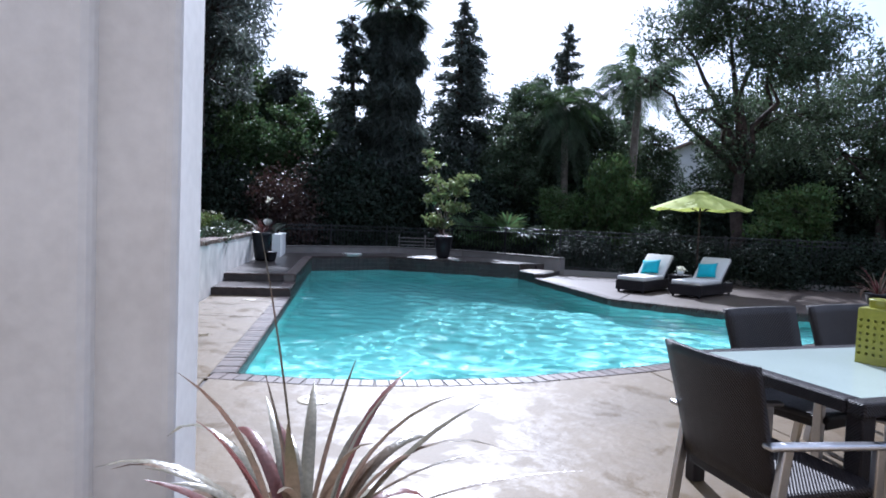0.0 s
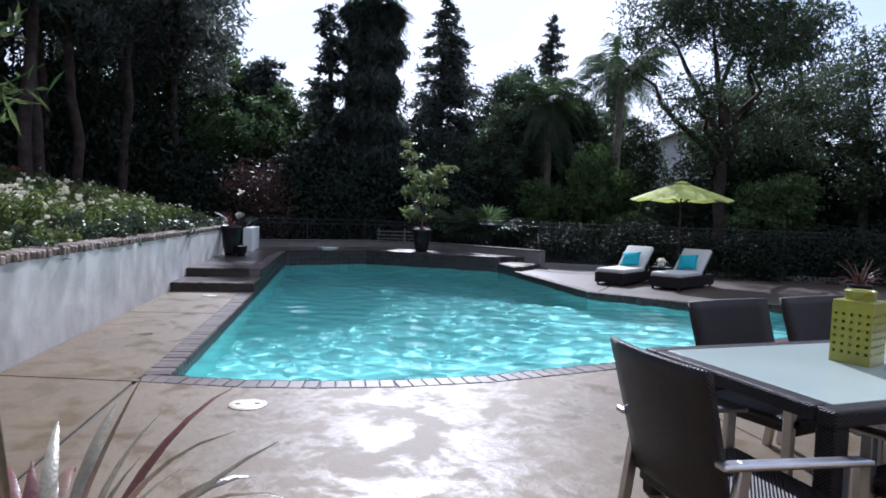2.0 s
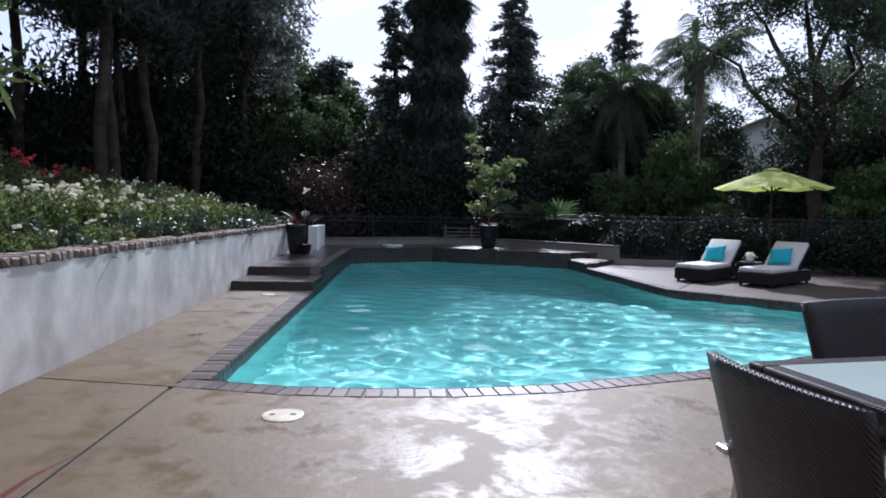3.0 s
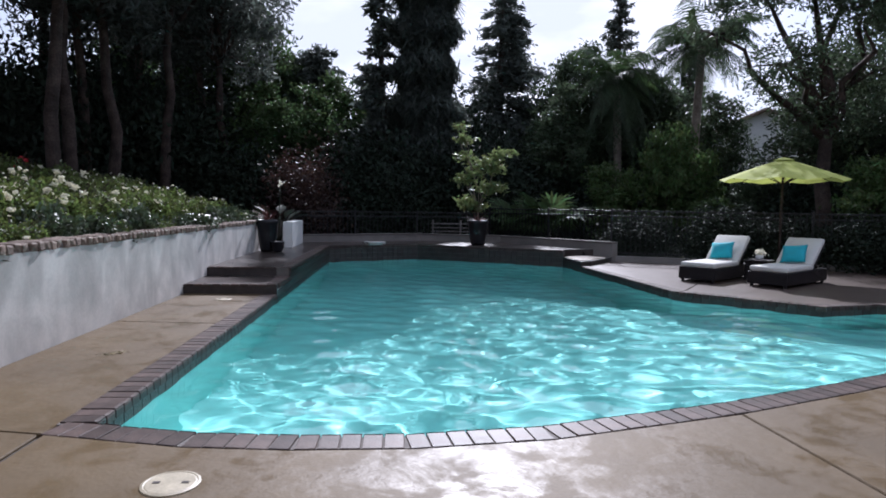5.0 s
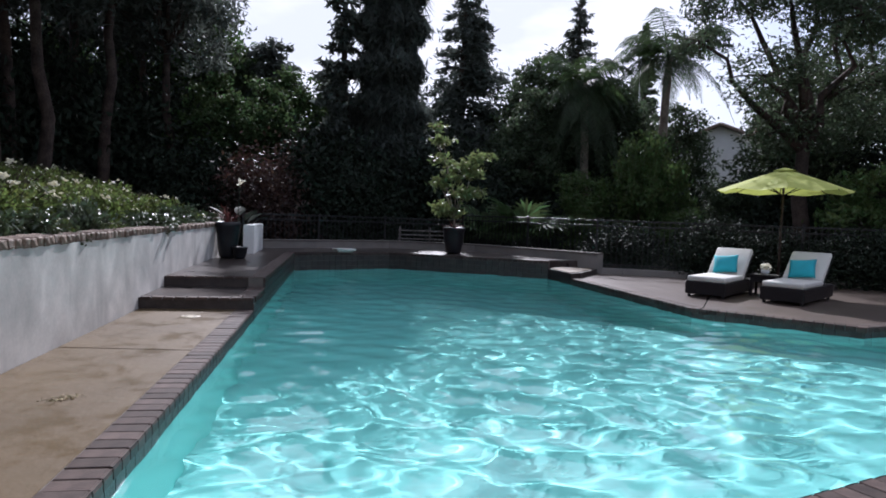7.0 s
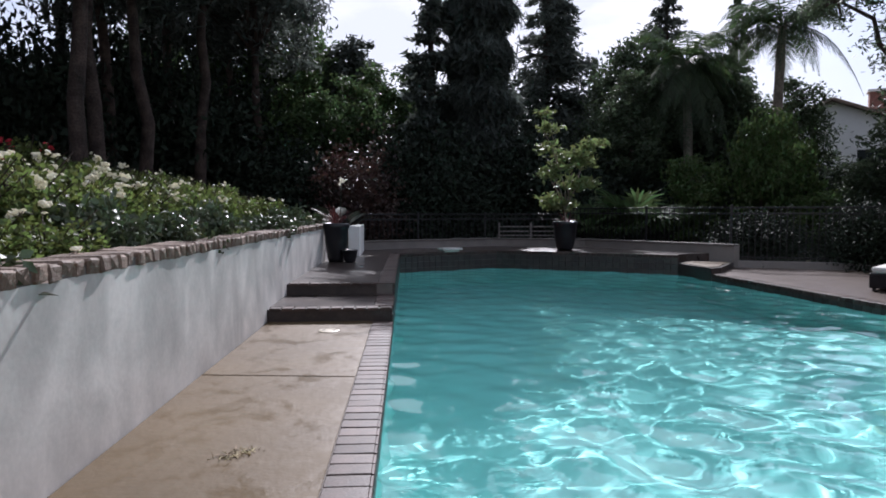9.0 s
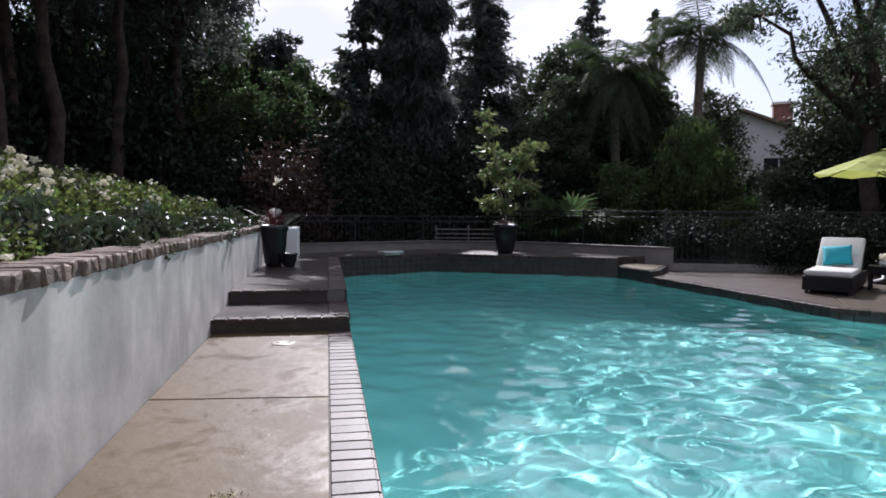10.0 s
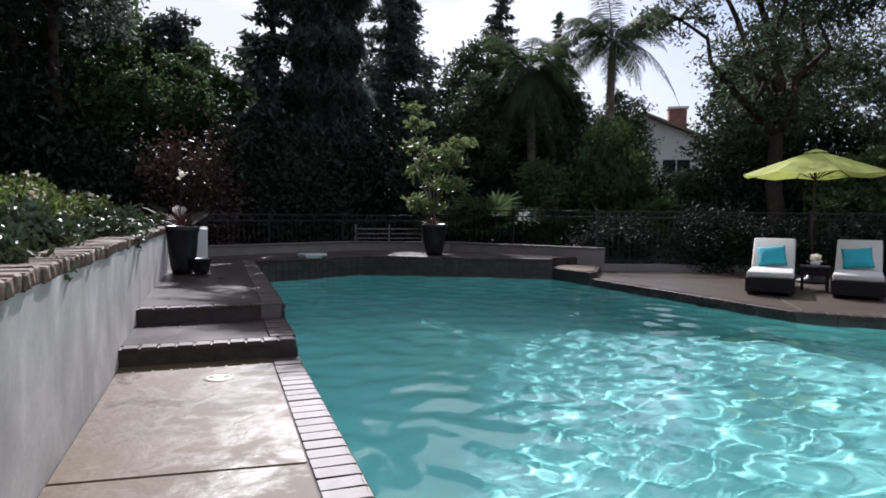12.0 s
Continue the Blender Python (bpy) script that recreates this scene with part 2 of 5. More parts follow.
ALUMINIUM = material("aluminium", (0.62, 0.62, 0.64), 0.32, 1.0, 0.06, 10.0, 120.0, 0.03)
CUSHION = material("cushion", (0.64, 0.62, 0.575), 0.85, 0, 0.05, 5.0, 250.0, 0.15)
TURQUOISE = material("turquoise_fabric", (0.03, 0.42, 0.50), 0.8, 0, 0.08, 5.0, 250.0, 0.15)
CANVAS = material("lime_canvas", (0.56, 0.62, 0.15), 0.8, 0, 0.06, 3.0, 220.0, 0.08, translucent=0.35)
LIME_CERAMIC = material("lime_ceramic", (0.26, 0.26, 0.03), 0.3, 0, 0.08, 8.0, 80.0, 0.05)
GLASS_TOP = material("frosted_glass", (0.37, 0.43, 0.40), 0.12, 0, 0.03, 2.0, 60.0, 0.0, spec=0.6)
POT_BLACK = material("glazed_pot", (0.014, 0.014, 0.017), 0.35, 0, 0.2, 4.0, 40.0, 0.1)
POT_CLAY = material("clay_pot", (0.24, 0.14, 0.09), 0.8, 0, 0.2, 4.0, 40.0, 0.2)
PLASTIC_CREAM = material("cream_plastic", (0.42, 0.365, 0.26), 0.5, 0, 0.12, 10.0, 80.0, 0.05)
WHITE_PAINT = material("white_paint", (0.76, 0.76, 0.74), 0.7, 0, 0.05, 2.0, 40.0, 0.1)
ROOF_TILE = material("roof_tile", (0.24, 0.17, 0.13), 0.8, 0, 0.2, 3.0, 20.0, 0.4)
CHIMNEY_BRICK = material("chimney_brick", (0.28, 0.13, 0.10), 0.8, 0, 0.2, 5.0, 20.0, 0.4)
WINDOW_GLASS = material("dark_glass", (0.03, 0.035, 0.04), 0.05, 0, 0.1, 2.0, 10.0, 0.0)
CAR_PAINT = material("car_paint", (0.55, 0.56, 0.58), 0.2, 0.3, 0.04, 3.0, 60.0, 0.0)
RUBBER = material("rubber", (0.02, 0.02, 0.02), 0.8)
DRY_GRASS = material("dry_debris", (0.42, 0.34, 0.20), 0.85, 0, 0.2, 6.0, 50.0, 0.0, island=0.3)


# ---- mesh helpers ----
def mesh_of(name, verts, faces, smooth=False):
    me = bpy.data.meshes.new(name)
    me.from_pydata([tuple(v) for v in verts], [], [tuple(f) for f in faces])
    me.update()
    if smooth:
        me.polygons.foreach_set("use_smooth", [True] * len(me.polygons))
    return me


def bm_mesh(name, bm, smooth=False):
    me = bpy.data.meshes.new(name)
    bmesh.ops.recalc_face_normals(bm, faces=bm.faces[:])
    bm.to_mesh(me)
    bm.free()
    if smooth:
        me.polygons.foreach_set("use_smooth", [True] * len(me.polygons))
    return me


def part(name, data, mat, parent=None, label="", m=None, smooth=False):
    """Links a bmesh or a mesh as ONE object, under a thing where one is given."""
    me = data if isinstance(data, bpy.types.Mesh) else bm_mesh(name, data, smooth)
    if mat and not me.materials:
        me.materials.append(mat)
    ob = new(name, me)
    if parent:
        ob.parent = parent
    if m is not None:
        ob.matrix_basis = m
    if label:
        ob["label"] = label
    return ob


def thing(name, label, category, m=None, group="", kind=""):
    ob = new(name)
    ob.empty_display_size = 0.1
    if m is not None:
        ob.matrix_basis = m
    return tagged(ob, label, category, group, kind)


def box(sx, sy, sz, bevel=0.0, at=(0, 0, 0), seg=2, bm=None, rot=None):
    """A box centred on at, with rounded edges."""
    one = bmesh.new()
    bmesh.ops.create_cube(one, size=1)
    bmesh.ops.scale(one, vec=(sx, sy, sz), verts=one.verts)
    if bevel:
        bmesh.ops.bevel(one, geom=one.edges[:], offset=bevel, segments=seg, affect="EDGES", profile=0.5)
    if rot is not None:
        bmesh.ops.transform(one, matrix=rot, verts=one.verts)
    bmesh.ops.translate(one, vec=at, verts=one.verts)
    if bm is None:
        return one
    me = bpy.data.meshes.new("tmp")
    one.to_mesh(me)
    one.free()
    bm.from_mesh(me)
    bpy.data.meshes.remove(me)
    return bm


def prism(poly, z0, z1, chamfer=0.0):
    """An upright slab over a counter-clockwise outline, with a worn top edge."""
    bm = bmesh.new()
    low = [bm.verts.new((x, y, z0)) for x, y in poly]
    rings = [low]
    if chamfer:
        rings.append([bm.verts.new((x, y, z1 - chamfer)) for x, y in poly])
        n = len(poly)
        inner = []
        for k in range(n):
            p, a, b = Vector(poly[k]), Vector(poly[k - 1]), Vector(poly[(k + 1) % n])
            e1, e2 = (p - a).normalized(), (b - p).normalized()
            nrm = Vector((-(e1.y + e2.y), e1.x + e2.x))
            nrm = nrm.normalized() if nrm.length > 1e-6 else Vector((0, 0))
            inner.append((p.x + nrm.x * chamfer, p.y + nrm.y * chamfer))
        rings.append([bm.verts.new((x, y, z1)) for x, y in inner])
    else:
        rings.append([bm.verts.new((x, y, z1)) for x, y in poly])
    for a, b in zip(rings, rings[1:]):
        for k in range(len(poly)):
            j = (k + 1) % len(poly)
            bm.faces.new((a[k], a[j], b[j], b[k]))
    bm.faces.new(rings[-1])
    bm.faces.new(list(reversed(low)))
    return bm


def lathe(profile, seg=24):
    """A turned body: profile rows of (radius, height)."""
    verts, faces = [], []
    for r, z in profile:
        for k in range(seg):
            a = 2 * math.pi * k / seg
            verts.append((r * math.cos(a), r * math.sin(a), z))
    for i in range(len(profile) - 1):
        for k in range(seg):
            j = (k + 1) % seg
            faces.append((i * seg + k, i * seg + j, (i + 1) * seg + j, (i + 1) * seg + k))
    faces.append(tuple(reversed(range(seg))))
    faces.append(tuple(range((len(profile) - 1) * seg, len(profile) * seg)))
    return verts, faces


def tube(points, radii, seg=8, verts=None, faces=None):
    """A tapering limb along a line of points, added to verts and faces."""
    verts = [] if verts is None else verts
    faces = [] if faces is None else faces
    base = len(verts)
    pts = [Vector(p) for p in points]
    for i, p in enumerate(pts):
        way = (pts[min(i + 1, len(pts) - 1)] - pts[max(i - 1, 0)]).normalized()
        side = way.cross(Vector((0, 0, 1)) if abs(way.z) < 0.95 else Vector((1, 0, 0))).normalized()
        up = side.cross(way)
        for k in range(seg):
            a = 2 * math.pi * k / seg
            verts.append(p + (side * math.cos(a) + up * math.sin(a)) * radii[i])
    for i in range(len(pts) - 1):
        for k in range(seg):
            j = (k + 1) % seg
            faces.append((base + i * seg + k, base + i * seg + j, base + (i + 1) * seg + j, base + (i + 1) * seg + k))
    faces.append(tuple(base + k for k in reversed(range(seg))))
    faces.append(tuple(base + (len(pts) - 1) * seg + k for k in range(seg)))
    return verts, faces


def leaf_cloud(name, centres, length, width, rng, droop=0.0, outward=None):
    """Many small folded leaves, one at each centre."""
    n = len(centres)
    c = np.asarray(centres, float)
    way = rng.normal(size=(n, 3))
    if outward is not None:
        way = way * 0.6 + outward
    way[:, 2] -= droop
    way /= np.linalg.norm(way, axis=1)[:, None] + 1e-9
    other = rng.normal(size=(n, 3))
    side = np.cross(way, other)
    side /= np.linalg.norm(side, axis=1)[:, None] + 1e-9
    ln = length * rng.uniform(0.6, 1.3, (n, 1))
    wd = width * rng.uniform(0.7, 1.3, (n, 1))
    nrm = np.cross(side, way)
    a = c - way * ln / 2
    b = c + side * wd / 2 + nrm * wd * 0.2
    d = c + way * ln / 2 - nrm * ln * 0.12
    e = c - side * wd / 2 + nrm * wd * 0.2
    verts = np.stack([a, b, d, e], 1).reshape(-1, 3)
    me = bpy.data.meshes.new(name)
    me.vertices.add(4 * n)
    me.vertices.foreach_set("co", verts.astype(np.float32).ravel())
    idx = np.arange(4 * n).reshape(-1, 4)
    tri = np.concatenate([idx[:, [0, 1, 2]], idx[:, [0, 2, 3]]], 1).reshape(-1)
    me.loops.add(6 * n)
    me.loops.foreach_set("vertex_index", tri.astype(np.int32))
    me.polygons.add(2 * n)
    me.polygons.foreach_set("loop_start", (np.arange(2 * n) * 3).astype(np.int32))
    me.update(calc_edges=True)
    me.validate()
    return me


# ---- structure ----
WATER_Z, RIM_Z, STEP_Z = -0.135, 0.30, 0.15
WALL_X = -1.53
FRONT = [(-0.112, 0.045), (0.6, -0.09), (1.2, -0.15), (1.9, -0.15), (2.7, -0.04), (3.5, 0.2), (4.2, 0.42), (5.3, 0.85), (6.6, 1.4), (8.2, 2.1), (9.4, 2.8)]
RIGHT = [(9.9, 3.6), (9.9, 4.6), (9.1, 5.02), (8.04, 4.76), (6.5, 6.37), (6.19, 10.75)]
FAR = [(6.1, 12.1), (2.3, 14.0), (-0.112, 12.9)]
POOL = FRONT + RIGHT + FAR


def left_x(y):
    """The pool's inner edge on the planter's side."""
    return -0.112


def structure(name, data, mat, label="", smooth=False, category=""):
    return tagged(part(name, data, mat, None, "", None, smooth), label, category, "", "structure")


def offset_line(line, d):
    """The line moved d metres to its right."""
    out = []
    for k, p in enumerate(line):
        a, b = Vector(line[max(k - 1, 0)]), Vector(line[min(k + 1, len(line) - 1)])
        e = (b - a).normalized()
        out.append((p[0] + e.y * d, p[1] - e.x * d))
    return out


def ring_ground():
    """The ground sheet to the horizon, open where the yard's paving lies."""
    x0, x1, y0, y1 = -1.6, 10.6, -7.6, 14.4
    xs, ys = (-600, x0, x1, 600), (-600, y0, y1, 600)
    bm = bmesh.new()
    grid = [[bm.verts.new((x, y, -0.06)) for y in ys] for x in xs]
    for i in range(3):
        for j in range(3):
            if (i, j) != (1, 1):
                bm.faces.new((grid[i][j], grid[i + 1][j], grid[i + 1][j + 1], grid[i][j + 1]))
    return bm


structure("ground", ring_ground(), GROUND, "bare dark earth with dry litter under the trees", category="ground")

# pool shell: floor and plaster sides
bm = bmesh.new()
floor_ring = [bm.verts.new((x, y, -2.9 if y > 5 else -1.1)) for x, y in POOL]
top_ring = [bm.verts.new((x, y, WATER_Z - 0.046)) for x, y in POOL]
for k in range(len(POOL)):
    j = (k + 1) % len(POOL)
    bm.faces.new((floor_ring[k], floor_ring[j], top_ring[j], top_ring[k]))
bm.faces.new(floor_ring)
shell = structure("pool_shell", bm, PLASTER, "aqua plastered swimming pool basin", category="swimming pool")


def inside(x, y, grow=0.06):
    """Which points lie in the pool's outline, or just outside it."""
    out = np.zeros(x.shape, bool)
    near = np.zeros(x.shape, bool)
    for (ax, ay), (bx, by) in zip(POOL, POOL[1:] + POOL[:1]):
        cross = ((ay > y) != (by > y)) & (x < (bx - ax) * (y - ay) / (by - ay + 1e-12) + ax)
        out ^= cross
        f = np.clip(((x - ax) * (bx - ax) + (y - ay) * (by - ay)) / ((bx - ax) ** 2 + (by - ay) ** 2), 0, 1)
        near |= np.hypot(x - ax - f * (bx - ax), y - ay - f * (by - ay)) < grow
    return out | near


def water_mesh():
    """The water's surface: a fine sheet with small crossing ripples."""
    cell = 0.045
    xs, ys = np.arange(-0.3, 10.1, cell), np.arange(-0.3, 14.0, cell)
    gx, gy = np.meshgrid(xs, ys, indexing="ij")
    gz = np.full(gx.shape, WATER_Z)
    nr = np.random.default_rng(14)
    for k in range(26):
        lam = nr.uniform(0.17, 0.62)
        a = nr.uniform(0, 2 * math.pi)
        kk = 2 * math.pi / lam
        amp = 0.0036 * lam ** 1.2
        px = gx * math.cos(a) + gy * math.sin(a) + 0.12 * np.sin(0.9 * gx + k) + 0.12 * np.sin(1.1 * gy - k)
        gz = gz + amp * np.sin(kk * px + nr.uniform(0, 6.28))
    mid = inside((gx[:-1, :-1] + gx[1:, 1:]) / 2, (gy[:-1, :-1] + gy[1:, 1:]) / 2)
    idx = np.arange(gx.size).reshape(gx.shape)
    quads = np.stack([idx[:-1, :-1], idx[1:, :-1], idx[1:, 1:], idx[:-1, 1:]], -1)[mid]
    used, inv = np.unique(quads, return_inverse=True)
    co = np.stack([gx.ravel(), gy.ravel(), gz.ravel()], 1)[used]
    quads = inv.reshape(-1, 4)
    me = bpy.data.meshes.new("water")
    me.vertices.add(len(co))
    me.vertices.foreach_set("co", co.astype(np.float32).ravel())
    me.loops.add(quads.size)
    me.loops.foreach_set("vertex_index", quads.astype(np.int32).ravel())
    me.polygons.add(len(quads))
    me.polygons.foreach_set("loop_start", (np.arange(len(quads)) * 4).astype(np.int32))
    me.update(calc_edges=True)
    me.polygons.foreach_set("use_smooth", [True] * len(quads))
    return me


water = structure("water", water_mesh(), WATER, "clear turquoise rippled pool water", category="water")
water.cycles.is_caustics_caster = True
shell.cycles.is_caustics_receiver = True
sun_data.cycles.is_caustics_light = True


def slab(poly, parent, z=0.0, mat=None):
    return part("slab", prism(poly, z - 0.12, z, 0.008), mat or CONCRETE, parent)


COPING = 0.23
front_out = offset_line(FRONT, COPING * 0.945)
pavement = thing("pavement", "wet brown stained concrete paving around the pool", "pavement", kind="structure")
g = 0.008
EDGE = -0.331
slab([(WALL_X + 0.009, 3.55 + g), (EDGE, 3.43 + g), (EDGE, 5.85), (WALL_X + 0.009, 5.85)], pavement)
slab([(WALL_X + 0.009, 0.17 + g), (EDGE, -0.08 + g), (EDGE, 3.43 - g), (WALL_X + 0.009, 3.55 - g)], pavement)
slab([(WALL_X + 0.009, -7.6), (-0.36 - g, -7.6), (EDGE - 0.01 - g, -0.09), (EDGE - 0.01, -0.08 - g), (WALL_X + 0.009, 0.17 - g)], pavement)
slab([(-0.36 + g, -7.6), (4.58 - g, -7.6), (4.18 - g, 0.17)] + [p for p in reversed(front_out[1:6])] + [(EDGE + 0.01 + g, -0.09)], pavement)
slab([(4.58 + g, -7.6), (16, -7.6), (16, 3.0), (10.6, 3.2), (9.9, 2.4)] + list(reversed(front_out[7:10])) + [(4.18 + g, 0.18)], pavement)
right_out = offset_line(RIGHT, COPING * 0.95)
slab([(10.6, 3.2), (16, 3.0), (16, 8.5), (13.4, 9.6), (10.2 + g, 11.3 - g), (right_out[4][0] + 0.01, right_out[4][1] - 0.01), right_out[3], right_out[2], right_out[1]], pavement, 0.0, DECK_SHADED)
slab([(10.2 - g, 11.3 + g), (7.6, 12.3), (6.4, 11.9), right_out[5], (right_out[4][0] - 0.004, right_out[4][1] + 0.01)], pavement, 0.0, DECK_SHADED)
part("bedding", prism([(6.7, 6.3), (11.0, 5.6), (11.0, 11.0), (8.0, 12.0)], -0.15, -0.02), JOINT, pavement)
part("bedding", prism([(WALL_X - 0.1, -7.6), (16, -7.6), (16, 2.9), (9.5, 2.6)] + list(reversed(offset_line(FRONT, 0.12)))[1:] + [(-0.2, 0.1), (-0.2, 5.7), (WALL_X - 0.1, 5.7)], -0.15, -0.02), JOINT, pavement)


# coping bricks
def brick_mesh(name, w, d, h, nose=0.016):
    """One coping brick, d long across the edge, with a rounded nose towards the water (+y)."""
    bm = box(w, d, h, 0.004, (0, 0, -h / 2), 1)
    edge = [e for e in bm.edges if all(v.co.y > d / 2 - 0.006 and v.co.z > -0.005 for v in e.verts) and abs(e.verts[0].co.x - e.verts[1].co.x) > w / 2]
    bmesh.ops.bevel(bm, geom=edge, offset=nose, segments=2, affect="EDGES")
    return bm_mesh(name, bm)


brick_me = brick_mesh("brick", 0.119, COPING, 0.075)
short_me = brick_mesh("brick", 0.121, 0.16, 0.036)


def lay_along(line, z, parent, mesh, depth, step=0.127, inset=0.0):
    """Bricks side by side along a line, lying to its right."""
    rng = random.Random(len(line) * 7 + 3)
    pts = [Vector(p) for p in line]
    dist = [0.0]
    for a, b in zip(pts, pts[1:]):
        dist.append(dist[-1] + (b - a).length)
    count = int(dist[-1] / step)
    for k in range(count):
        s = (k + 0.5) * dist[-1] / count
        i = max(j for j in range(len(dist) - 1) if dist[j] <= s)
        e = (pts[i + 1] - pts[i]).normalized()
        p = pts[i] + e * (s - dist[i])
        out = Vector((e.y, -e.x))
        c = p + out * (depth / 2 + inset)
        ob = part("brick", mesh, BRICK, parent)
        ob.matrix_basis = pose(c.x, c.y, z + rng.uniform(-0.002, 0.003), rng.uniform(-0.5, 0.5), rng.uniform(-0.5, 0.5), math.degrees(math.atan2(e.y, e.x)) + rng.uniform(-0.6, 0.6))


def bed_under(line, depth, z0, z1, parent, name="mortar_bed"):
    out, line = offset_line(line, depth), offset_line(line, 0.02)
    bm = bmesh.new()
    for k in range(len(line) - 1):
        quad = [line[k], line[k + 1], out[k + 1], out[k]]
        lo = [bm.verts.new((x, y, z0)) for x, y in quad]
        hi = [bm.verts.new((x, y, z1)) for x, y in quad]
        bm.faces.new(hi)
        for i in range(4):
            j = (i + 1) % 4
            bm.faces.new((lo[i], lo[j], hi[j], hi[i]))
    return part(name, bm, MORTAR, parent)


coping_front = thing("coping_front", "wet dark brown brick coping along the curved pool edge", "pool coping", kind="structure")
lay_along([(-0.29, 0.125)] + FRONT[1:], 0.004, coping_front, brick_me, COPING, inset=-0.015)
bed_under([(-0.29, 0.11)] + FRONT[1:], COPING - 0.03, -0.16, -0.004, coping_front)
coping_left = thing("coping_left", "wet dark brown brick coping along the straight pool edge", "pool coping", kind="structure")
lay_along([(left_x(5.8), 5.78), (left_x(0), 0.11)], 0.005, coping_left, brick_me, COPING, inset=-0.015)
bed_under([(left_x(5.8), 5.78), (left_x(0), 0.09)], COPING, -0.16, -0.003, coping_left)
coping_right = thing("coping_right", "pale worn brick coping round the sunbathing deck", "pool coping", kind="structure")
lay_along(RIGHT, 0.012, coping_right, brick_me, COPING, inset=-0.015)
bed_under(RIGHT, COPING, -0.16, -0.006, coping_right)


# waterline tiles: a band of dark tiles under the coping
def tile_band(line, z0, z1, parent, size=0.155, single=False):
    verts, faces = [], []
    tile_me = bm_mesh("tile", box(size - 0.006, 0.012, size - 0.006, 0.003, seg=1)) if single else None
    rows = max(1, round((z1 - z0) / size))
    h = (z1 - z0) / rows
    for a, b in zip(line, line[1:]):
        a, b = Vector(a), Vector(b)
        e = (b - a).normalized()
        nrm = Vector((-e.y, e.x))
        n = max(1, int((b - a).length / size))
        w = (b - a).length / n
        for k in range(n):
            for r in range(rows):
                c = a + e * w * (k + 0.5) + nrm * 0.006
                zc = z0 + h * (r + 0.5)
                if single:
                    t = part("tile", tile_me, DARK_STONE, parent)
                    t.matrix_basis = pose(c.x, c.y, zc, 0, 0, math.degrees(math.atan2(e.y, e.x))) @ Matrix.Diagonal((w / size, 1, h / size, 1))
                else:
                    base = len(verts)
                    hw, hh = w / 2 - 0.003, h / 2 - 0.003
                    for f, dpt in ((1.0, -0.006), (0.96, 0.006)):
                        for sx, sz in ((-1, -1), (1, -1), (1, 1), (-1, 1)):
                            p = c + e * sx * hw * f + nrm * dpt
                            verts.append((p.x, p.y, zc + sz * hh * f))
                    faces += [(base + 4, base + 5, base + 6, base + 7)] + [(base + i, base + (i + 1) % 4, base + 4 + (i + 1) % 4, base + 4 + i) for i in range(4)]
    if not single:
        ob = part("tile_band", mesh_of("tile_band", verts, faces), DARK_STONE, parent)
        ob["kind"] = "stuff"


def backing(line, z0, z1, parent):
    verts, faces = [], []
    for a, b in zip(line, line[1:]):
        base = len(verts)
        verts += [(*a, z0), (*b, z0), (*b, z1), (*a, z1)]
        faces.append((base, base + 1, base + 2, base + 3))
    part("grout", mesh_of("grout", verts, faces), JOINT, parent)


LEFT_LOW = [(left_x(5.8), 5.8), (left_x(0), 0.04)]
backing(LEFT_LOW, -0.18, -0.075, coping_left)
tile_band(LEFT_LOW, WATER_Z - 0.03, -0.055, coping_left, 0.15, True)
backing(FRONT, -0.18, -0.075, coping_front)
tile_band(FRONT, WATER_Z - 0.03, -0.055, coping_front)
backing(RIGHT, -0.18, -0.07, coping_right)
tile_band(RIGHT, WATER_Z - 0.03, -0.05, coping_right)

# raised terrace, its steps and the spa wall at the far end
RIM = [(6.1, 12.1), (2.3, 14.0), (-0.112, 12.9), (left_x(7.0), 7.0)]
terrace = thing("raised_terrace", "wet dark brown raised terrace with brick edges", "terrace", kind="structure")
part("slab", prism([(WALL_X, 7.17), (EDGE, 7.17), (EDGE, 13.1), (2.25, 14.28), (2.4, 16.6), (-1.9, 14.9)], -0.1, RIM_Z - 0.002, 0.008), TERRACE, terrace)
part("slab", prism([(2.26, 14.29), (6.12, 12.36), (6.5, 12.6), (7.1, 12.7), (5.2, 15.7), (2.42, 16.6)], -0.1, RIM_Z - 0.004, 0.008), TERRACE, terrace)
lay_along(RIM[1:], RIM_Z + 0.004, terrace, brick_me, COPING, inset=-0.015)
lay_along(RIM[:2], RIM_Z + 0.004, terrace, brick_me, COPING, inset=-0.015)
bed_under(RIM, COPING, -0.2, RIM_Z - 0.006, terrace)
backing(RIM, -0.18, RIM_Z - 0.075, terrace)
tile_band(RIM, WATER_Z - 0.03, RIM_Z - 0.075, terrace)
part("riser", prism([(WALL_X, 7.02), (left_x(7), 7.02), (left_x(7), 7.18), (WALL_X, 7.18)], 0.0, RIM_Z - 0.007), DARK_STONE, terrace)
lay_along([(WALL_X + 0.02, 7.0), (left_x(7) - 0.02, 7.0)], RIM_Z + 0.006, terrace, short_me, 0.0, 0.127, -0.08)

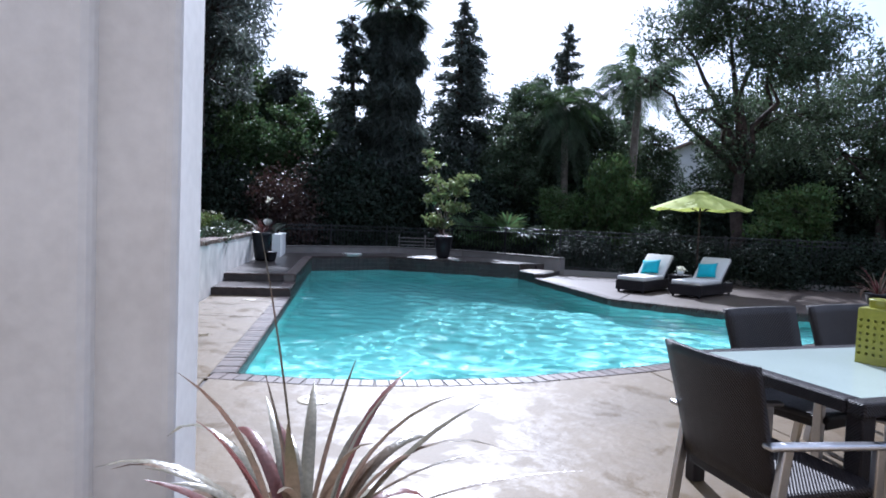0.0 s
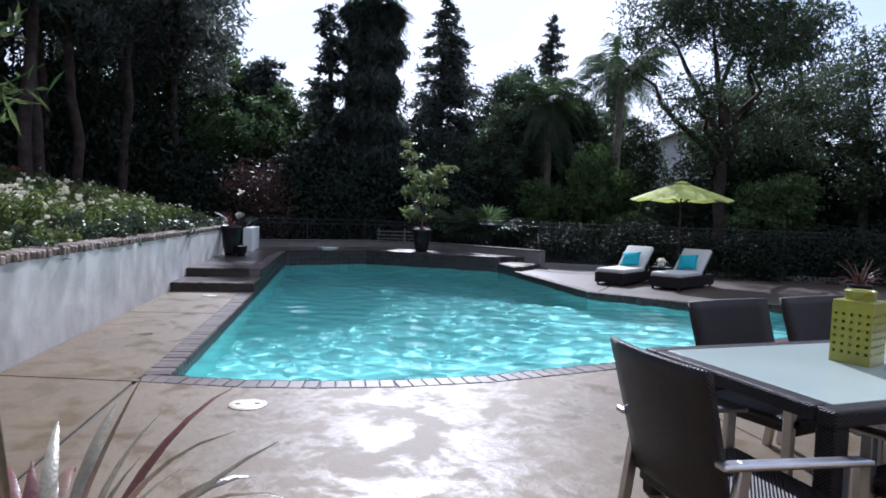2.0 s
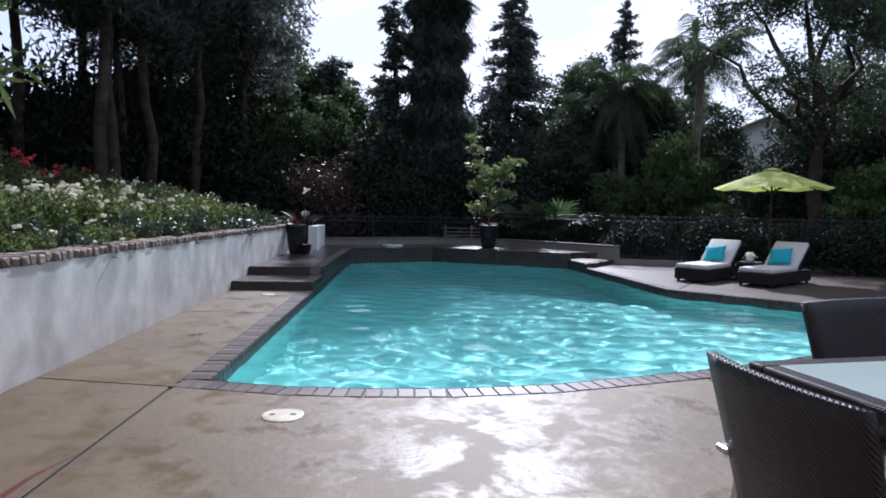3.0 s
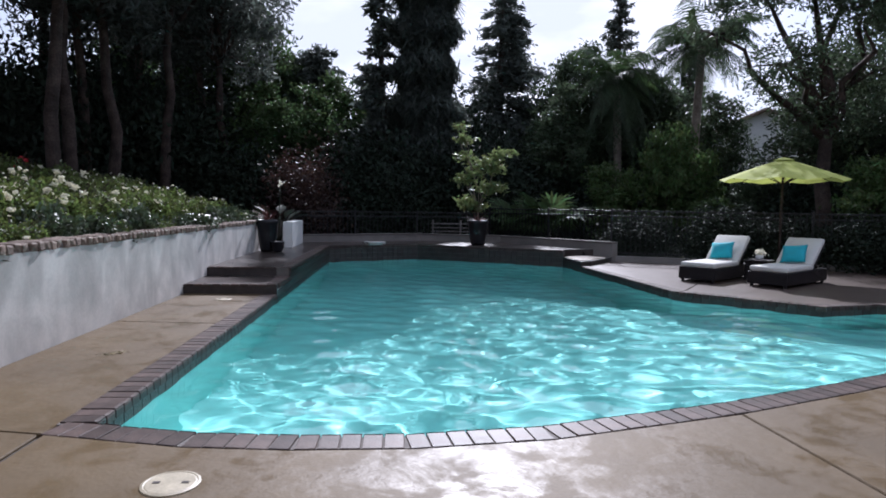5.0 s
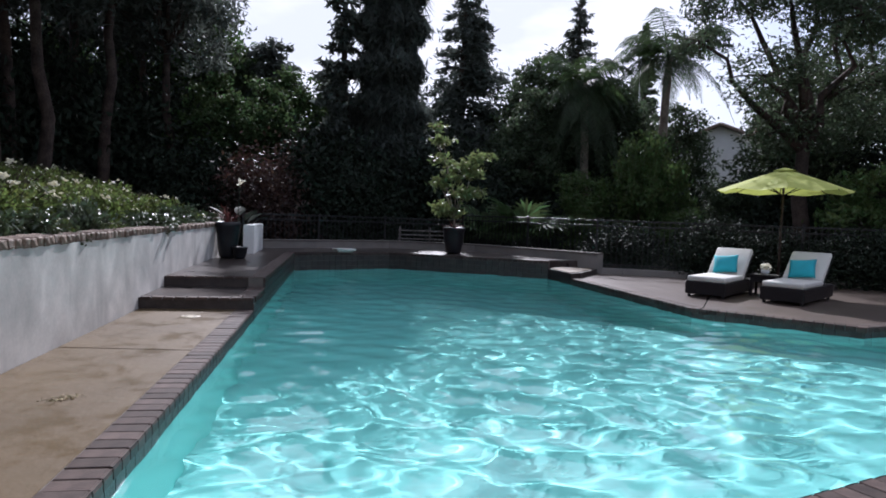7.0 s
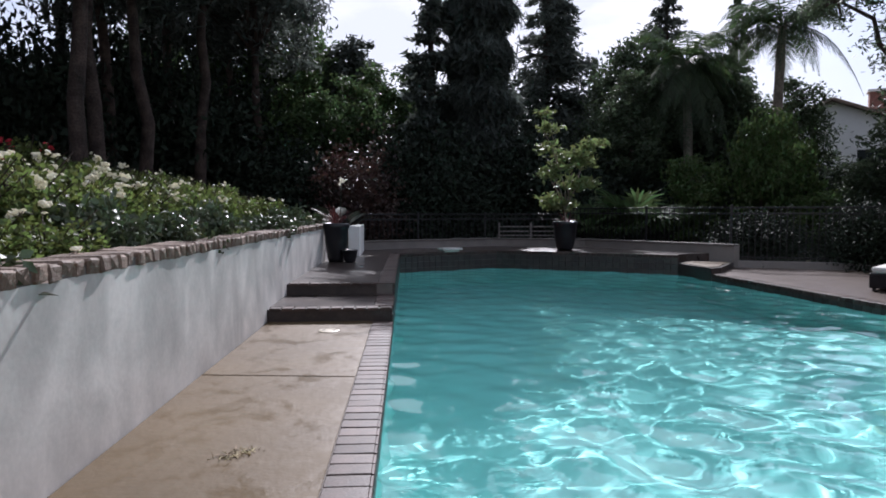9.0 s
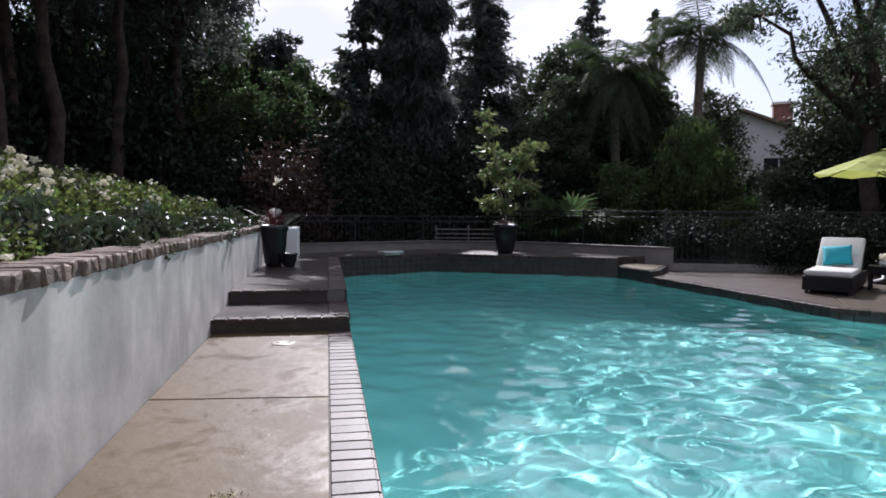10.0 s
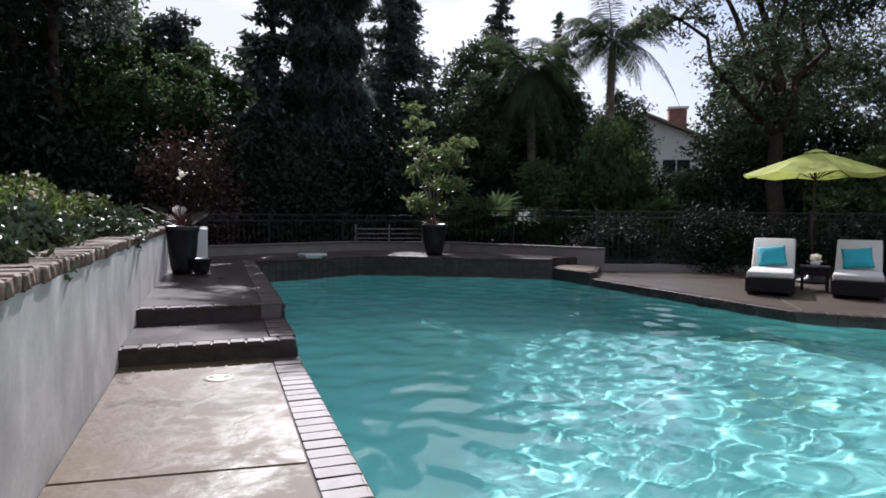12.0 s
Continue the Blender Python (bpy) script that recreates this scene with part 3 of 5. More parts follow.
step = thing("pool_step", "wet dark stone step with a brick nosing", "step", kind="structure")
part("tread", prism([(WALL_X, 5.98), (EDGE, 5.98), (EDGE, 7.02), (WALL_X, 7.02)], -0.1, STEP_Z - 0.002, 0.006), TERRACE, step)
part("riser", prism([(WALL_X, 5.85), (left_x(6), 5.85), (left_x(6), 5.99), (WALL_X, 5.99)], -0.1, STEP_Z - 0.009), DARK_STONE, step)
lay_along([(WALL_X + 0.02, 5.83), (left_x(6) - 0.01, 5.83)], STEP_Z + 0.004, step, short_me, 0.0, 0.127, -0.08)
lay_along([(left_x(7), 7.0), (left_x(6), 5.99)], STEP_Z + 0.004, step, brick_me, COPING, inset=-0.015)
bed_under([(left_x(7), 7.02), (left_x(6), 5.87)], COPING, -0.2, STEP_Z - 0.012, step)
backing([(left_x(7), 7.02), (left_x(6), 5.83)], -0.18, STEP_Z - 0.075, step)
tile_band([(left_x(7), 7.02), (left_x(6), 5.83)], WATER_Z - 0.03, STEP_Z - 0.075, step)

# a low corner step between terrace and sunbathing deck
corner = thing("corner_step", "wet brick step between terrace and deck", "step", kind="structure")
part("tread", prism([(6.19, 10.8), (6.5, 11.0), (7.45, 12.25), (6.5, 12.6), (6.1, 12.1)], -0.3, 0.12, 0.01), DARK_STONE, corner)
part("nosing", prism([(6.2, 10.95), (6.45, 11.05), (7.3, 12.2), (6.55, 12.5), (6.16, 12.05)], 0.1, 0.135, 0.008), CONCRETE, corner)

# water spout on the far rim
spout = thing("water_spout", "pale stone water spout on the pool rim", "water spout")
part("lip", box(0.52, 0.34, 0.05, 0.012, (0.0, 0.0, 0.03)), STUCCO, spout)
part("block", box(0.4, 0.26, 0.05, 0.008, (0.0, 0.03, -0.015)), STUCCO, spout)
spout.matrix_basis = pose(1.1, 13.46, RIM_Z + 0.045, 0, 0, 24)

# planter wall of grey stucco with a brick cap
planter = thing("wall_planter", "grey-white stucco retaining wall with a brick cap", "retaining wall", kind="structure")
part("wall_body", prism([(WALL_X - 0.24, -7.6), (WALL_X, -7.6), (WALL_X, 11.7), (WALL_X - 0.24, 11.7)], -0.2, 0.935), STUCCO, planter)
cap_mes = []
for k in range(4):
    bm = box(0.106, 0.30, 0.085, 0.011, (0, 0, 0.0425), 1)
    cr = random.Random(50 + k)
    for vtx in bm.verts:
        vtx.co += Vector((cr.uniform(-0.003, 0.003), cr.uniform(-0.011, 0.011), cr.uniform(-0.004, 0.004)))
    cap_mes.append(bm_mesh("brick", bm))
rng = random.Random(11)
y = -7.5
while y < 11.6:
    ob = part("brick", cap_mes[rng.randrange(4)], CAP_BRICK, planter)
    ob.matrix_basis = pose(WALL_X - 0.14 + rng.uniform(-0.01, 0.01), y, 0.929 + rng.uniform(-0.004, 0.004), rng.uniform(-1.5, 1.5), rng.uniform(-1.5, 1.5), 90 + rng.uniform(-2, 2)) @ Matrix.Diagonal((rng.uniform(0.96, 1.04), 1, 1, 1))
    y += 0.113
part("mortar_bed", box(0.27, 19.2, 0.05, 0.0, (WALL_X - 0.14, 2.05, 0.958)), MORTAR, planter)

# low wall behind the terrace
LOW_STUCCO = material("low_stucco", (0.27, 0.245, 0.225), 0.85, 0, 0.12, 2.2, 60.0, 0.25)
LOW = [(-1.45, 14.25), (2.45, 16.1), (4.95, 15.4), (7.45, 12.25)]
low = thing("wall_low", "low pale stucco wall with a dark coping", "garden wall", kind="structure")
lo_out = offset_line(LOW, -0.28)
part("wall_body", prism([*LOW, *reversed(lo_out)], -0.2, 0.48), LOW_STUCCO, low)
part("cap", prism([*offset_line(LOW, 0.02), *reversed(offset_line(LOW, -0.30))], 0.48, 0.525, 0.01), MORTAR, low)
post = thing("wall_return", "white stucco wall continuing behind the pots", "garden wall", kind="structure")
part("wall_body", box(0.24, 1.9, 0.66, 0.012, (0, 0, 0.33)), WHITE_PAINT, post)
post.matrix_basis = pose(-1.08, 13.0, RIM_Z - 0.005, 0, 0, 1)
kerb = thing("wall_kerb", "low stucco kerb under the garden fence", "kerb", kind="structure")
KERB = [(7.5, 12.45), (10.2, 11.4), (13.5, 9.7), (16.4, 8.6)]
part("kerb_body", prism([*KERB, *reversed(offset_line(KERB, -0.25))], -0.2, 0.14, 0.01), LOW_STUCCO, kerb)

# planted bank behind the planter wall
bm = bmesh.new()
rows = []
for i in range(14):
    x = WALL_X - 0.23 - i * 1.3
    rows.append([bm.verts.new((x, -8 + j * 1.5, 0.86 + min(i, 4) * 0.17 + max(0, min(i, 9) - 4) * 0.05 + 0.05 * noise.noise((x * 0.6, j * 0.9, 0)))) for j in range(24)])
for a, b in zip(rows, rows[1:]):
    for j in range(23):
        bm.faces.new((a[j], a[j + 1], b[j + 1], b[j]))
for a, b in zip(rows[0], rows[0][1:]):
    lo1, lo2 = bm.verts.new((a.co.x, a.co.y, -0.1)), bm.verts.new((b.co.x, b.co.y, -0.1))
    bm.faces.new((lo1, lo2, b, a))
structure("bank", bm, SOIL, "dark planted earth bank above the wall", True, "ground")

# patio pillar, and an added unseen wall behind the walk
pillar = thing("pillar", "smooth grey-white stucco patio pillar", "pillar", kind="structure")
part("shaft", box(0.42, 0.30, 3.4, 0.03, (0.24, -4.05, 1.7), 3), PILLAR_STUCCO, pillar)
part("pilaster", box(0.62, 0.36, 3.4, 0.04, (-0.06, -4.09, 1.7), 3), PILLAR_STUCCO, pillar)
# unseen wall added to close the yard; it reflects sun onto the pillar
structure("wall_unseen", box(22, 0.3, 4.2, 0.01, (3, -7.75, 2.1)), HOUSE_TAN, "unseen plain tan wall closing the patio, toned for its bounced light", category="wall")


# ---- trees ----
def limb_line(a, b, rng, wob=0.12, n=5):
    a, b = Vector(a), Vector(b)
    ln = (b - a).length
    out = []
    for i in range(n + 1):
        f = i / n
        p = a.lerp(b, f)
        k = math.sin(f * math.pi) * wob * ln * 0.4
        out.append(p + Vector((rng.uniform(-k, k), rng.uniform(-k, k), k * 0.5)))
    return out


def conifer(label, h, r, mat, seed, n=9000, first=0.1, leaf=(0.34, 0.13), droop=0.35, gap=0.0, group="backyard conifers", power=0.85):
    """A conifer: a straight trunk, whorls of drooping boughs, sprays of needles along each."""
    rng = random.Random(seed)
    nr = np.random.default_rng(seed)
    t = thing("conifer", label, "conifer tree", group=group)
    v, f = tube([(0, 0, -0.3), (0.02 * h * rng.uniform(-1, 1), 0, h * 0.5), (0, 0, h)], [h * 0.022 + 0.05, h * 0.014 + 0.02, 0.02], 9)
    z = h * first
    cs, outs = [], []
    boughs = []
    while z < h * 0.985:
        full = r * (1 - (z - h * first * 0.6) / (h * 1.01 - h * first * 0.6)) ** power
        for k in range(rng.randint(5, 7)):
            if rng.random() < gap:
                continue
            a = rng.uniform(0, 2 * math.pi)
            boughs.append((z + rng.uniform(-0.15, 0.15), a, full * rng.uniform(0.6, 1.12)))
        z += max(0.28, h * 0.03)
    total = sum(b[2] ** 1.3 + 0.1 for b in boughs)
    for z, a, ln in boughs:
        end = Vector((math.cos(a) * ln, math.sin(a) * ln, z - ln * droop + 0.25 * ln * rng.random()))
        tube([(0, 0, z), Vector((0, 0, z)).lerp(end, 0.5) + Vector((0, 0, ln * 0.08)), end], [0.012 * h * 0.2 + 0.02, 0.02, 0.008], 4, v, f)
        m = max(6, int(n * (ln ** 1.3 + 0.1) / total))
        s = nr.uniform(0.12, 1.05, m) ** 0.8
        base = np.outer(s, np.array(end) - np.array([0, 0, z])) + np.array([0, 0, z])
        spread = 0.07 * ln + 0.12 * ln * (1 - s)
        base += nr.normal(size=(m, 3)) * (spread + 0.06)[:, None] * np.array([1, 1, 0.55])
        base[:, 2] += np.sin(s * 3.14) * ln * 0.08
        cs.append(base)
        o = np.tile(np.array([math.cos(a), math.sin(a), -0.25]), (m, 1))
        outs.append(o)
    part("trunk", mesh_of("trunk", v, f, True), BARK, t)
    part("crown", leaf_cloud("crown", np.concatenate(cs), leaf[0], leaf[1], nr, 0.1, np.concatenate(outs)), mat, t)
    return t


def broadleaf(label, h, blobs, mat, seed, n=14000, leaf=(0.2, 0.09), trunk_r=0.18, bark=None, category="tree", name="tree", group="", lean=(0, 0), fork=0.35, shell=0.55, droop=0.1):
    """A broadleaved tree: a forking trunk and leaf clumps held by limbs. blobs: rows of centre and radii."""
    rng = random.Random(seed)
    nr = np.random.default_rng(seed)
    t = thing(name, label, category, group=group)
    crotch = Vector((lean[0] * fork, lean[1] * fork, h * fork))
    v, f = tube(limb_line((0, 0, -0.3), crotch, rng, 0.06), [trunk_r * (1.15 - 0.09 * i) for i in range(6)], 10)
    cs = []
    vol = sum(b[3] * b[4] * b[5] for b in blobs)
    for x, y, z, rx, ry, rz in blobs:
        c = Vector((x, y, z))
        line = limb_line(crotch + Vector((0, 0, rng.uniform(-0.1, 0.15) * h * fork)), c, rng, 0.2)
        tube(line, [trunk_r * 0.55 * (1 - 0.15 * i) for i in range(6)], 6, v, f)
        m = int(n * rx * ry * rz / vol)
        nsub = max(5, m // 55)
        d = nr.normal(size=(nsub, 3))
        d /= np.linalg.norm(d, axis=1)[:, None]
        rad = nr.uniform(shell, 1.08, (nsub, 1)) ** 0.7
        subs = np.array(c) + d * rad * np.array([rx, ry, rz])
        for sct in subs[:: max(1, nsub // 7)]:
            tube([c, c.lerp(Vector(sct), 0.6) + Vector((0, 0, 0.05)), Vector(sct)], [trunk_r * 0.18, trunk_r * 0.1, 0.01], 4, v, f)
        per = max(4, m // nsub)
        sc = 0.16 * (rx + ry + rz) / 3 + 0.05
        cs.append((subs[:, None, :] + nr.normal(size=(nsub, per, 3)) * sc * np.array([1, 1, 0.7])).reshape(-1, 3))
    part("trunk", mesh_of("trunk", v, f, True), bark or BARK, t)
    part("crown", leaf_cloud("crown", np.concatenate(cs), leaf[0], leaf[1], nr, droop), mat, t)
    return t


def shrub(label, rx, ry, rz, mat, seed, n=5000, leaf=(0.16, 0.08), name="shrub", category="shrub", group=""):
    """A rounded, ragged bush of many stems."""
    rng = random.Random(seed)
    nr = np.random.default_rng(seed)
    t = thing(name, label, category, group=group)
    v, f = [], []
    nsub = max(12, n // 60)
    d = nr.normal(size=(nsub, 3))
    d[:, 2] = np.abs(d[:, 2]) * 0.9
    d /= np.linalg.norm(d, axis=1)[:, None]
    subs = d * nr.uniform(0.45, 1.12, (nsub, 1)) * np.array([rx, ry, rz])
    subs[:, 2] += 0.12 * rz
    for sct in subs[::3]:
        tube([(sct[0] * 0.1, sct[1] * 0.1, -0.1), (sct[0] * 0.5, sct[1] * 0.5, sct[2] * 0.6), tuple(sct)], [0.03, 0.018, 0.006], 4, v, f)
    sc = 0.17 * (rx + ry + rz) / 3
    cs = (subs[:, None, :] + nr.normal(size=(nsub, n // nsub, 3)) * sc).reshape(-1, 3)
    cs[:, 2] = np.abs(cs[:, 2])
    part("stem", mesh_of("stem", v, f, True), BARK, t)
    part("foliage", leaf_cloud("foliage", cs, leaf[0], leaf[1], nr, 0.05), mat, t)
    return t


def frond(base, yaw, ln, rise, leafs, verts, faces, rng, leaflet=0.55, droop=1.0, width=0.024):
    """A feather frond: a bowed rib with leaflets down both sides."""
    cy, sy = math.cos(yaw), math.sin(yaw)
    pts = []
    for i in range(9):
        s = i / 8
        out = ln * (s - 0.15 * s * s)
        z = rise * ln * s - droop * ln * 0.75 * s ** 2.3
        pts.append(Vector((base[0] + cy * out, base[1] + sy * out, base[2] + z)))
    tube(pts, [0.03 * (1 - 0.1 * i) for i in range(9)], 4, verts, faces)
    side = Vector((-sy, cy, 0))
    for k in range(leafs):
        s = 0.12 + 0.88 * k / leafs
        i = min(int(s * 8), 7)
        p = pts[i].lerp(pts[i + 1], s * 8 - i)
        way = (pts[i + 1] - pts[i]).normalized()
        l = leaflet * math.sin(math.pi * min(1, 0.15 + s * 0.9)) * rng.uniform(0.8, 1.15) + 0.08
        for sg in (-1, 1):
            d = (side * sg * 0.8 + way * 0.5 + Vector((0, 0, -0.45 * rng.uniform(0.5, 1.4)))).normalized()
            b = len(verts)
            w = way * width
            tip = p + d * l + Vector((0, 0, -0.15 * l))
            mid = p + d * l * 0.5
            verts += [p - w * 0.5, p + w * 0.5, mid + w * 0.7, mid - w * 0.7, tip]
            faces += [(b, b + 1, b + 2, b + 3), (b + 3, b + 2, b + 4)]


def feather_palm(label, h, seed, fronds=20, ln=2.6, lean=0.3, low=-0.2):
    rng = random.Random(seed)
    t = thing("palm_tree", label, "palm tree", group="palms beyond the fence")
    line = [Vector((lean * (i / 8) ** 2, 0, h * i / 8 - 0.2)) for i in range(9)]
    v, f = tube(line, [0.2 - 0.006 * i + (0.012 if i % 2 else 0) for i in range(9)], 12)
    part("trunk", mesh_of("trunk", v, f, True), PALE_BARK, t)
    top = line[-1]
    for k in range(fronds):
        v, f = [], []
        rise = rng.uniform(low, 1.3)
        frond((top.x, top.y, top.z), k * 2.4 + rng.uniform(-0.2, 0.2), ln * rng.uniform(0.8, 1.1), rise, 58, v, f, rng, 0.75, rng.uniform(0.9, 1.3))
        part("frond", mesh_of("frond", v, f), LEAF_MID if rise > 0.3 else LEAF_DARK, t)
    return t


def fan_leaf(verts, faces, base, yaw, pitch, r, rng, blades=18):
    """A fan leaf: pleated blades spreading from the stalk's end."""
    cy, sy, cp, sp = math.cos(yaw), math.sin(yaw), math.cos(pitch), math.sin(pitch)
    way = Vector((cy * cp, sy * cp, sp))
    side = Vector((-sy, cy, 0))
    tube([base, Vector(base) + way * r * 0.7], [0.02, 0.015], 4, verts, faces)
    hub = Vector(base) + way * r * 0.7
    up = side.cross(way)
    for k in range(blades):
        a = radians(-115 + 230 * k / (blades - 1))
        d = (way * math.cos(a) + side * math.sin(a) + up * 0.1).normalized()
        n = d.cross(up).normalized()
        b = len(verts)
        l = r * rng.uniform(0.75, 1.0)
        w = 0.05 * r
        verts += [hub, hub + d * l * 0.55 + n * w, hub + d * l + Vector((0, 0, -0.2 * l)), hub + d * l * 0.55 - n * w]
        faces.append((b, b + 1, b + 2, b + 3))


def skirted_palm(label, h, r, seed):
    """A fan palm wrapped in its old hanging leaves."""
    rng = random.Random(seed)
    nr = np.random.default_rng(seed)
    t = thing("fan_palm", label, "palm tree")
    v, f = tube([(0, 0, -0.2), (0.1, 0, h * 0.5), (0, 0.1, h)], [0.5, 0.4, 0.34], 12)
    part("trunk", mesh_of("trunk", v, f, True), BARK, t)
    n = 42000
    z = nr.uniform(0.0, 1.0, n) ** 0.9
    rad = r * (1.02 - 0.30 * z) * (0.85 + 0.18 * np.sin(z * 40) + 0.1 * nr.normal(size=n)) * nr.uniform(0.45, 1.0, n) ** 0.4
    a = nr.uniform(0, 2 * math.pi, n)
    rad *= 0.86 + 0.2 * np.sin(a * 3 + z * 9) * np.sin(a * 5 - z * 5)
    c = np.stack([np.cos(a) * rad, np.sin(a) * rad, 0.2 + z * (h - 0.8)], 1)
    out = np.stack([np.cos(a) * 0.5, np.sin(a) * 0.5, -0.7 * np.ones(n)], 1)
    # the skirt takes the haze-paled green as well
    part("skirt", leaf_cloud("skirt", c, 0.48, 0.075, nr, 0.3, out), LEAF_PINE_HAZED, t, "dark hanging skirt of old leaves and creeper")
    for k in range(30):
        v, f = [], []
        fan_leaf(v, f, (0, 0, h - 0.3), k * 2.4, rng.uniform(-0.5, 1.2), rng.uniform(1.0, 1.5), rng)
        part("frond", mesh_of("frond", v, f), LEAF_DARK if k % 3 else LEAF_PINE_HAZED, t)
    return t


def place(ob, x, y, z=0.0, yaw=0.0, s=1.0, sz=None):
    ob.matrix_basis = pose(x, y, z, 0, 0, yaw) @ Matrix.Diagonal((s, s, sz or s, 1))
    return ob


def again(ob, x, y, z=0.0, yaw=0.0, s=1.0, sz=None):
    ob2 = copy_thing(ob, Matrix.Identity(4))
    return place(ob2, x, y, z, yaw, s, sz)


# the two tall trees beyond the pool
place(skirted_palm("tall fan palm shrouded in dark dead fronds", 10.9, 1.85, 5), 2.75, 22.0)
place(conifer("slender airy dark conifer beside the fan palm", 10.2, 1.3, LEAF_PINE_HAZED, 22, 4600, 0.2, (0.36, 0.13), 0.1, 0.15, power=0.45), 0.85, 21.4)
place(conifer("tall dark spruce with layered boughs", 14.6, 4.3, LEAF_PINE_HAZED, 21, 26000, 0.1, (0.40, 0.11), gap=0.08, power=0.9), 7.3, 30.0)
# tall trees on the bank
def bank_pine(seed, h, lean, label):
    rng = random.Random(seed)
    blobs = []
    for k in range(12):
        z = h * (0.42 + 0.58 * k / 11)
        rr = 1.9 * (1 - 0.45 * abs(k / 11 - 0.45))
        a = k * 2.4 + rng.uniform(-0.4, 0.4)
        d = rng.uniform(0.8, 2.0) * (1.1 - 0.5 * k / 11)
        blobs.append((lean[0] * z / h + math.cos(a) * d, lean[1] * z / h + math.sin(a) * d, z, rr, rr, rr * 0.6))
    return broadleaf(label, h, blobs, LEAF_PINE_HAZED, seed, 15000, (0.30, 0.07), 0.15, BARK, "pine tree", "pine_tree", "tall trees on the bank", lean, 0.42, 0.3, 0.25)


pine_a = place(bank_pine(31, 13.0, (0.6, 0.5), "tall dark pine with a bare leaning trunk"), -6.0, 10.6, 1.2, 20)
pine_b = place(bank_pine(32, 14.0, (-0.7, 0.4), "tall dark pine with a forked reddish trunk"), -6.1, 11.9, 1.2, 60)
for pattern, x, y, yaw, s in ((pine_a, -6.0, 13.8, 140, 1.0), (pine_b, -5.7, 16.2, 200, 1.02), (pine_a, -9.0, 12.4, 250, 1.05), (pine_a, -4.6, 19.2, 90, 1.0),
                              (pine_b, -8.4, 21.0, 10, 1.1), (pine_b, -8.0, 8.6, 80, 0.95), (pine_b, -9.5, 16.5, 300, 1.1), (pine_a, -11.0, 9.8, 160, 1.0),
                              (pine_a, -6.5, 6.5, 300, 0.9), (pine_b, -10.0, 5.0, 20, 0.95), (pine_a, -7.4, 15.0, 215, 1.0), (pine_b, -7.0, 18.2, 110, 1.05), (pine_a, -6.4, 23.0, 190, 1.1)):
    again(pattern, x, y, 1.25, yaw, s)
# undergrowth behind the trunks and the fence, canopy shade put into leaf colour
hedge = place(shrub("dense evergreen undergrowth, coloured dark for the shade below the trees", 2.6, 2.2, 3.4, LEAF_DEEP_SHADE, 41, 11000, (0.24, 0.12), "shrub", "shrub", "undergrowth"), -8.5, 24.5)
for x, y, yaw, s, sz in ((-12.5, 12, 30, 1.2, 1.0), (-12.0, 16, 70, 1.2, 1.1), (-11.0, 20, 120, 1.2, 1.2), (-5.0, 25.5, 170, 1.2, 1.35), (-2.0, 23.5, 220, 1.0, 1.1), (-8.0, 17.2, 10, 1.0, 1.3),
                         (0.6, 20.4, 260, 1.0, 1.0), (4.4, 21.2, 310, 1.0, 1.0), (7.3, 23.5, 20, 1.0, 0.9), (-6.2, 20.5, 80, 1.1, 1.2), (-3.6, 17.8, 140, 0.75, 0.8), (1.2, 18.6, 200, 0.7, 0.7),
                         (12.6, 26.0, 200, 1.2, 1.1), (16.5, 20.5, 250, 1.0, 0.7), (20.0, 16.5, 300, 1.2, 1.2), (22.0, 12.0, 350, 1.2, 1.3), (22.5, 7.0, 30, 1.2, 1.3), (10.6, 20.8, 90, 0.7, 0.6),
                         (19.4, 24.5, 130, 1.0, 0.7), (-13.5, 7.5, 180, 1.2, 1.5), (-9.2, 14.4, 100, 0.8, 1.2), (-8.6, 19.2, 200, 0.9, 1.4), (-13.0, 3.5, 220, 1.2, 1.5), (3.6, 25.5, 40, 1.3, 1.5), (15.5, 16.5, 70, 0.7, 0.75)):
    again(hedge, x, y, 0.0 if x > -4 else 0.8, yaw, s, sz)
# mid-height trees left of the palm
mid = place(broadleaf("mid-green broadleaved tree behind the pool", 7.5, [(0, 0, 5.0, 1.8, 1.8, 1.3), (1.2, 0.4, 3.6, 1.3, 1.3, 1.0), (-1.3, -0.3, 3.8, 1.4, 1.3, 1.0), (0.1, 0.2, 6.6, 1.1, 1.1, 0.9), (0.3, -0.8, 2.6, 1.4, 1.2, 0.9)],
                      LEAF_MID, 51, 13000, (0.22, 0.11), 0.16, None, "tree", "tree", "trees behind the pool"), -2.2, 22.0, 0.6, 0, 0.86, 0.74)
again(mid, -0.6, 25.0, 0, 120, 1.1, 0.95)
again(mid, -3.4, 20.3, 0.6, 210, 0.75, 0.7)
again(mid, -6.2, 26.6, 0.6, 40, 1.4, 1.5)
again(mid, -10.4, 26.5, 0.6, 160, 1.3, 1.2)
place(conifer("bushy grey-green pine above the shrubs", 9.2, 2.3, LEAF_PINE_HAZED, 61, 7000, 0.3, (0.34, 0.14), 0.05, 0.15, power=0.4), -2.3, 27.5)
place(conifer("slender dark cypress with a ragged top", 8.0, 1.3, LEAF_DARK, 62, 5000, 0.1, (0.3, 0.12), 0.0, 0.2, power=0.6), 0.3, 25.8)
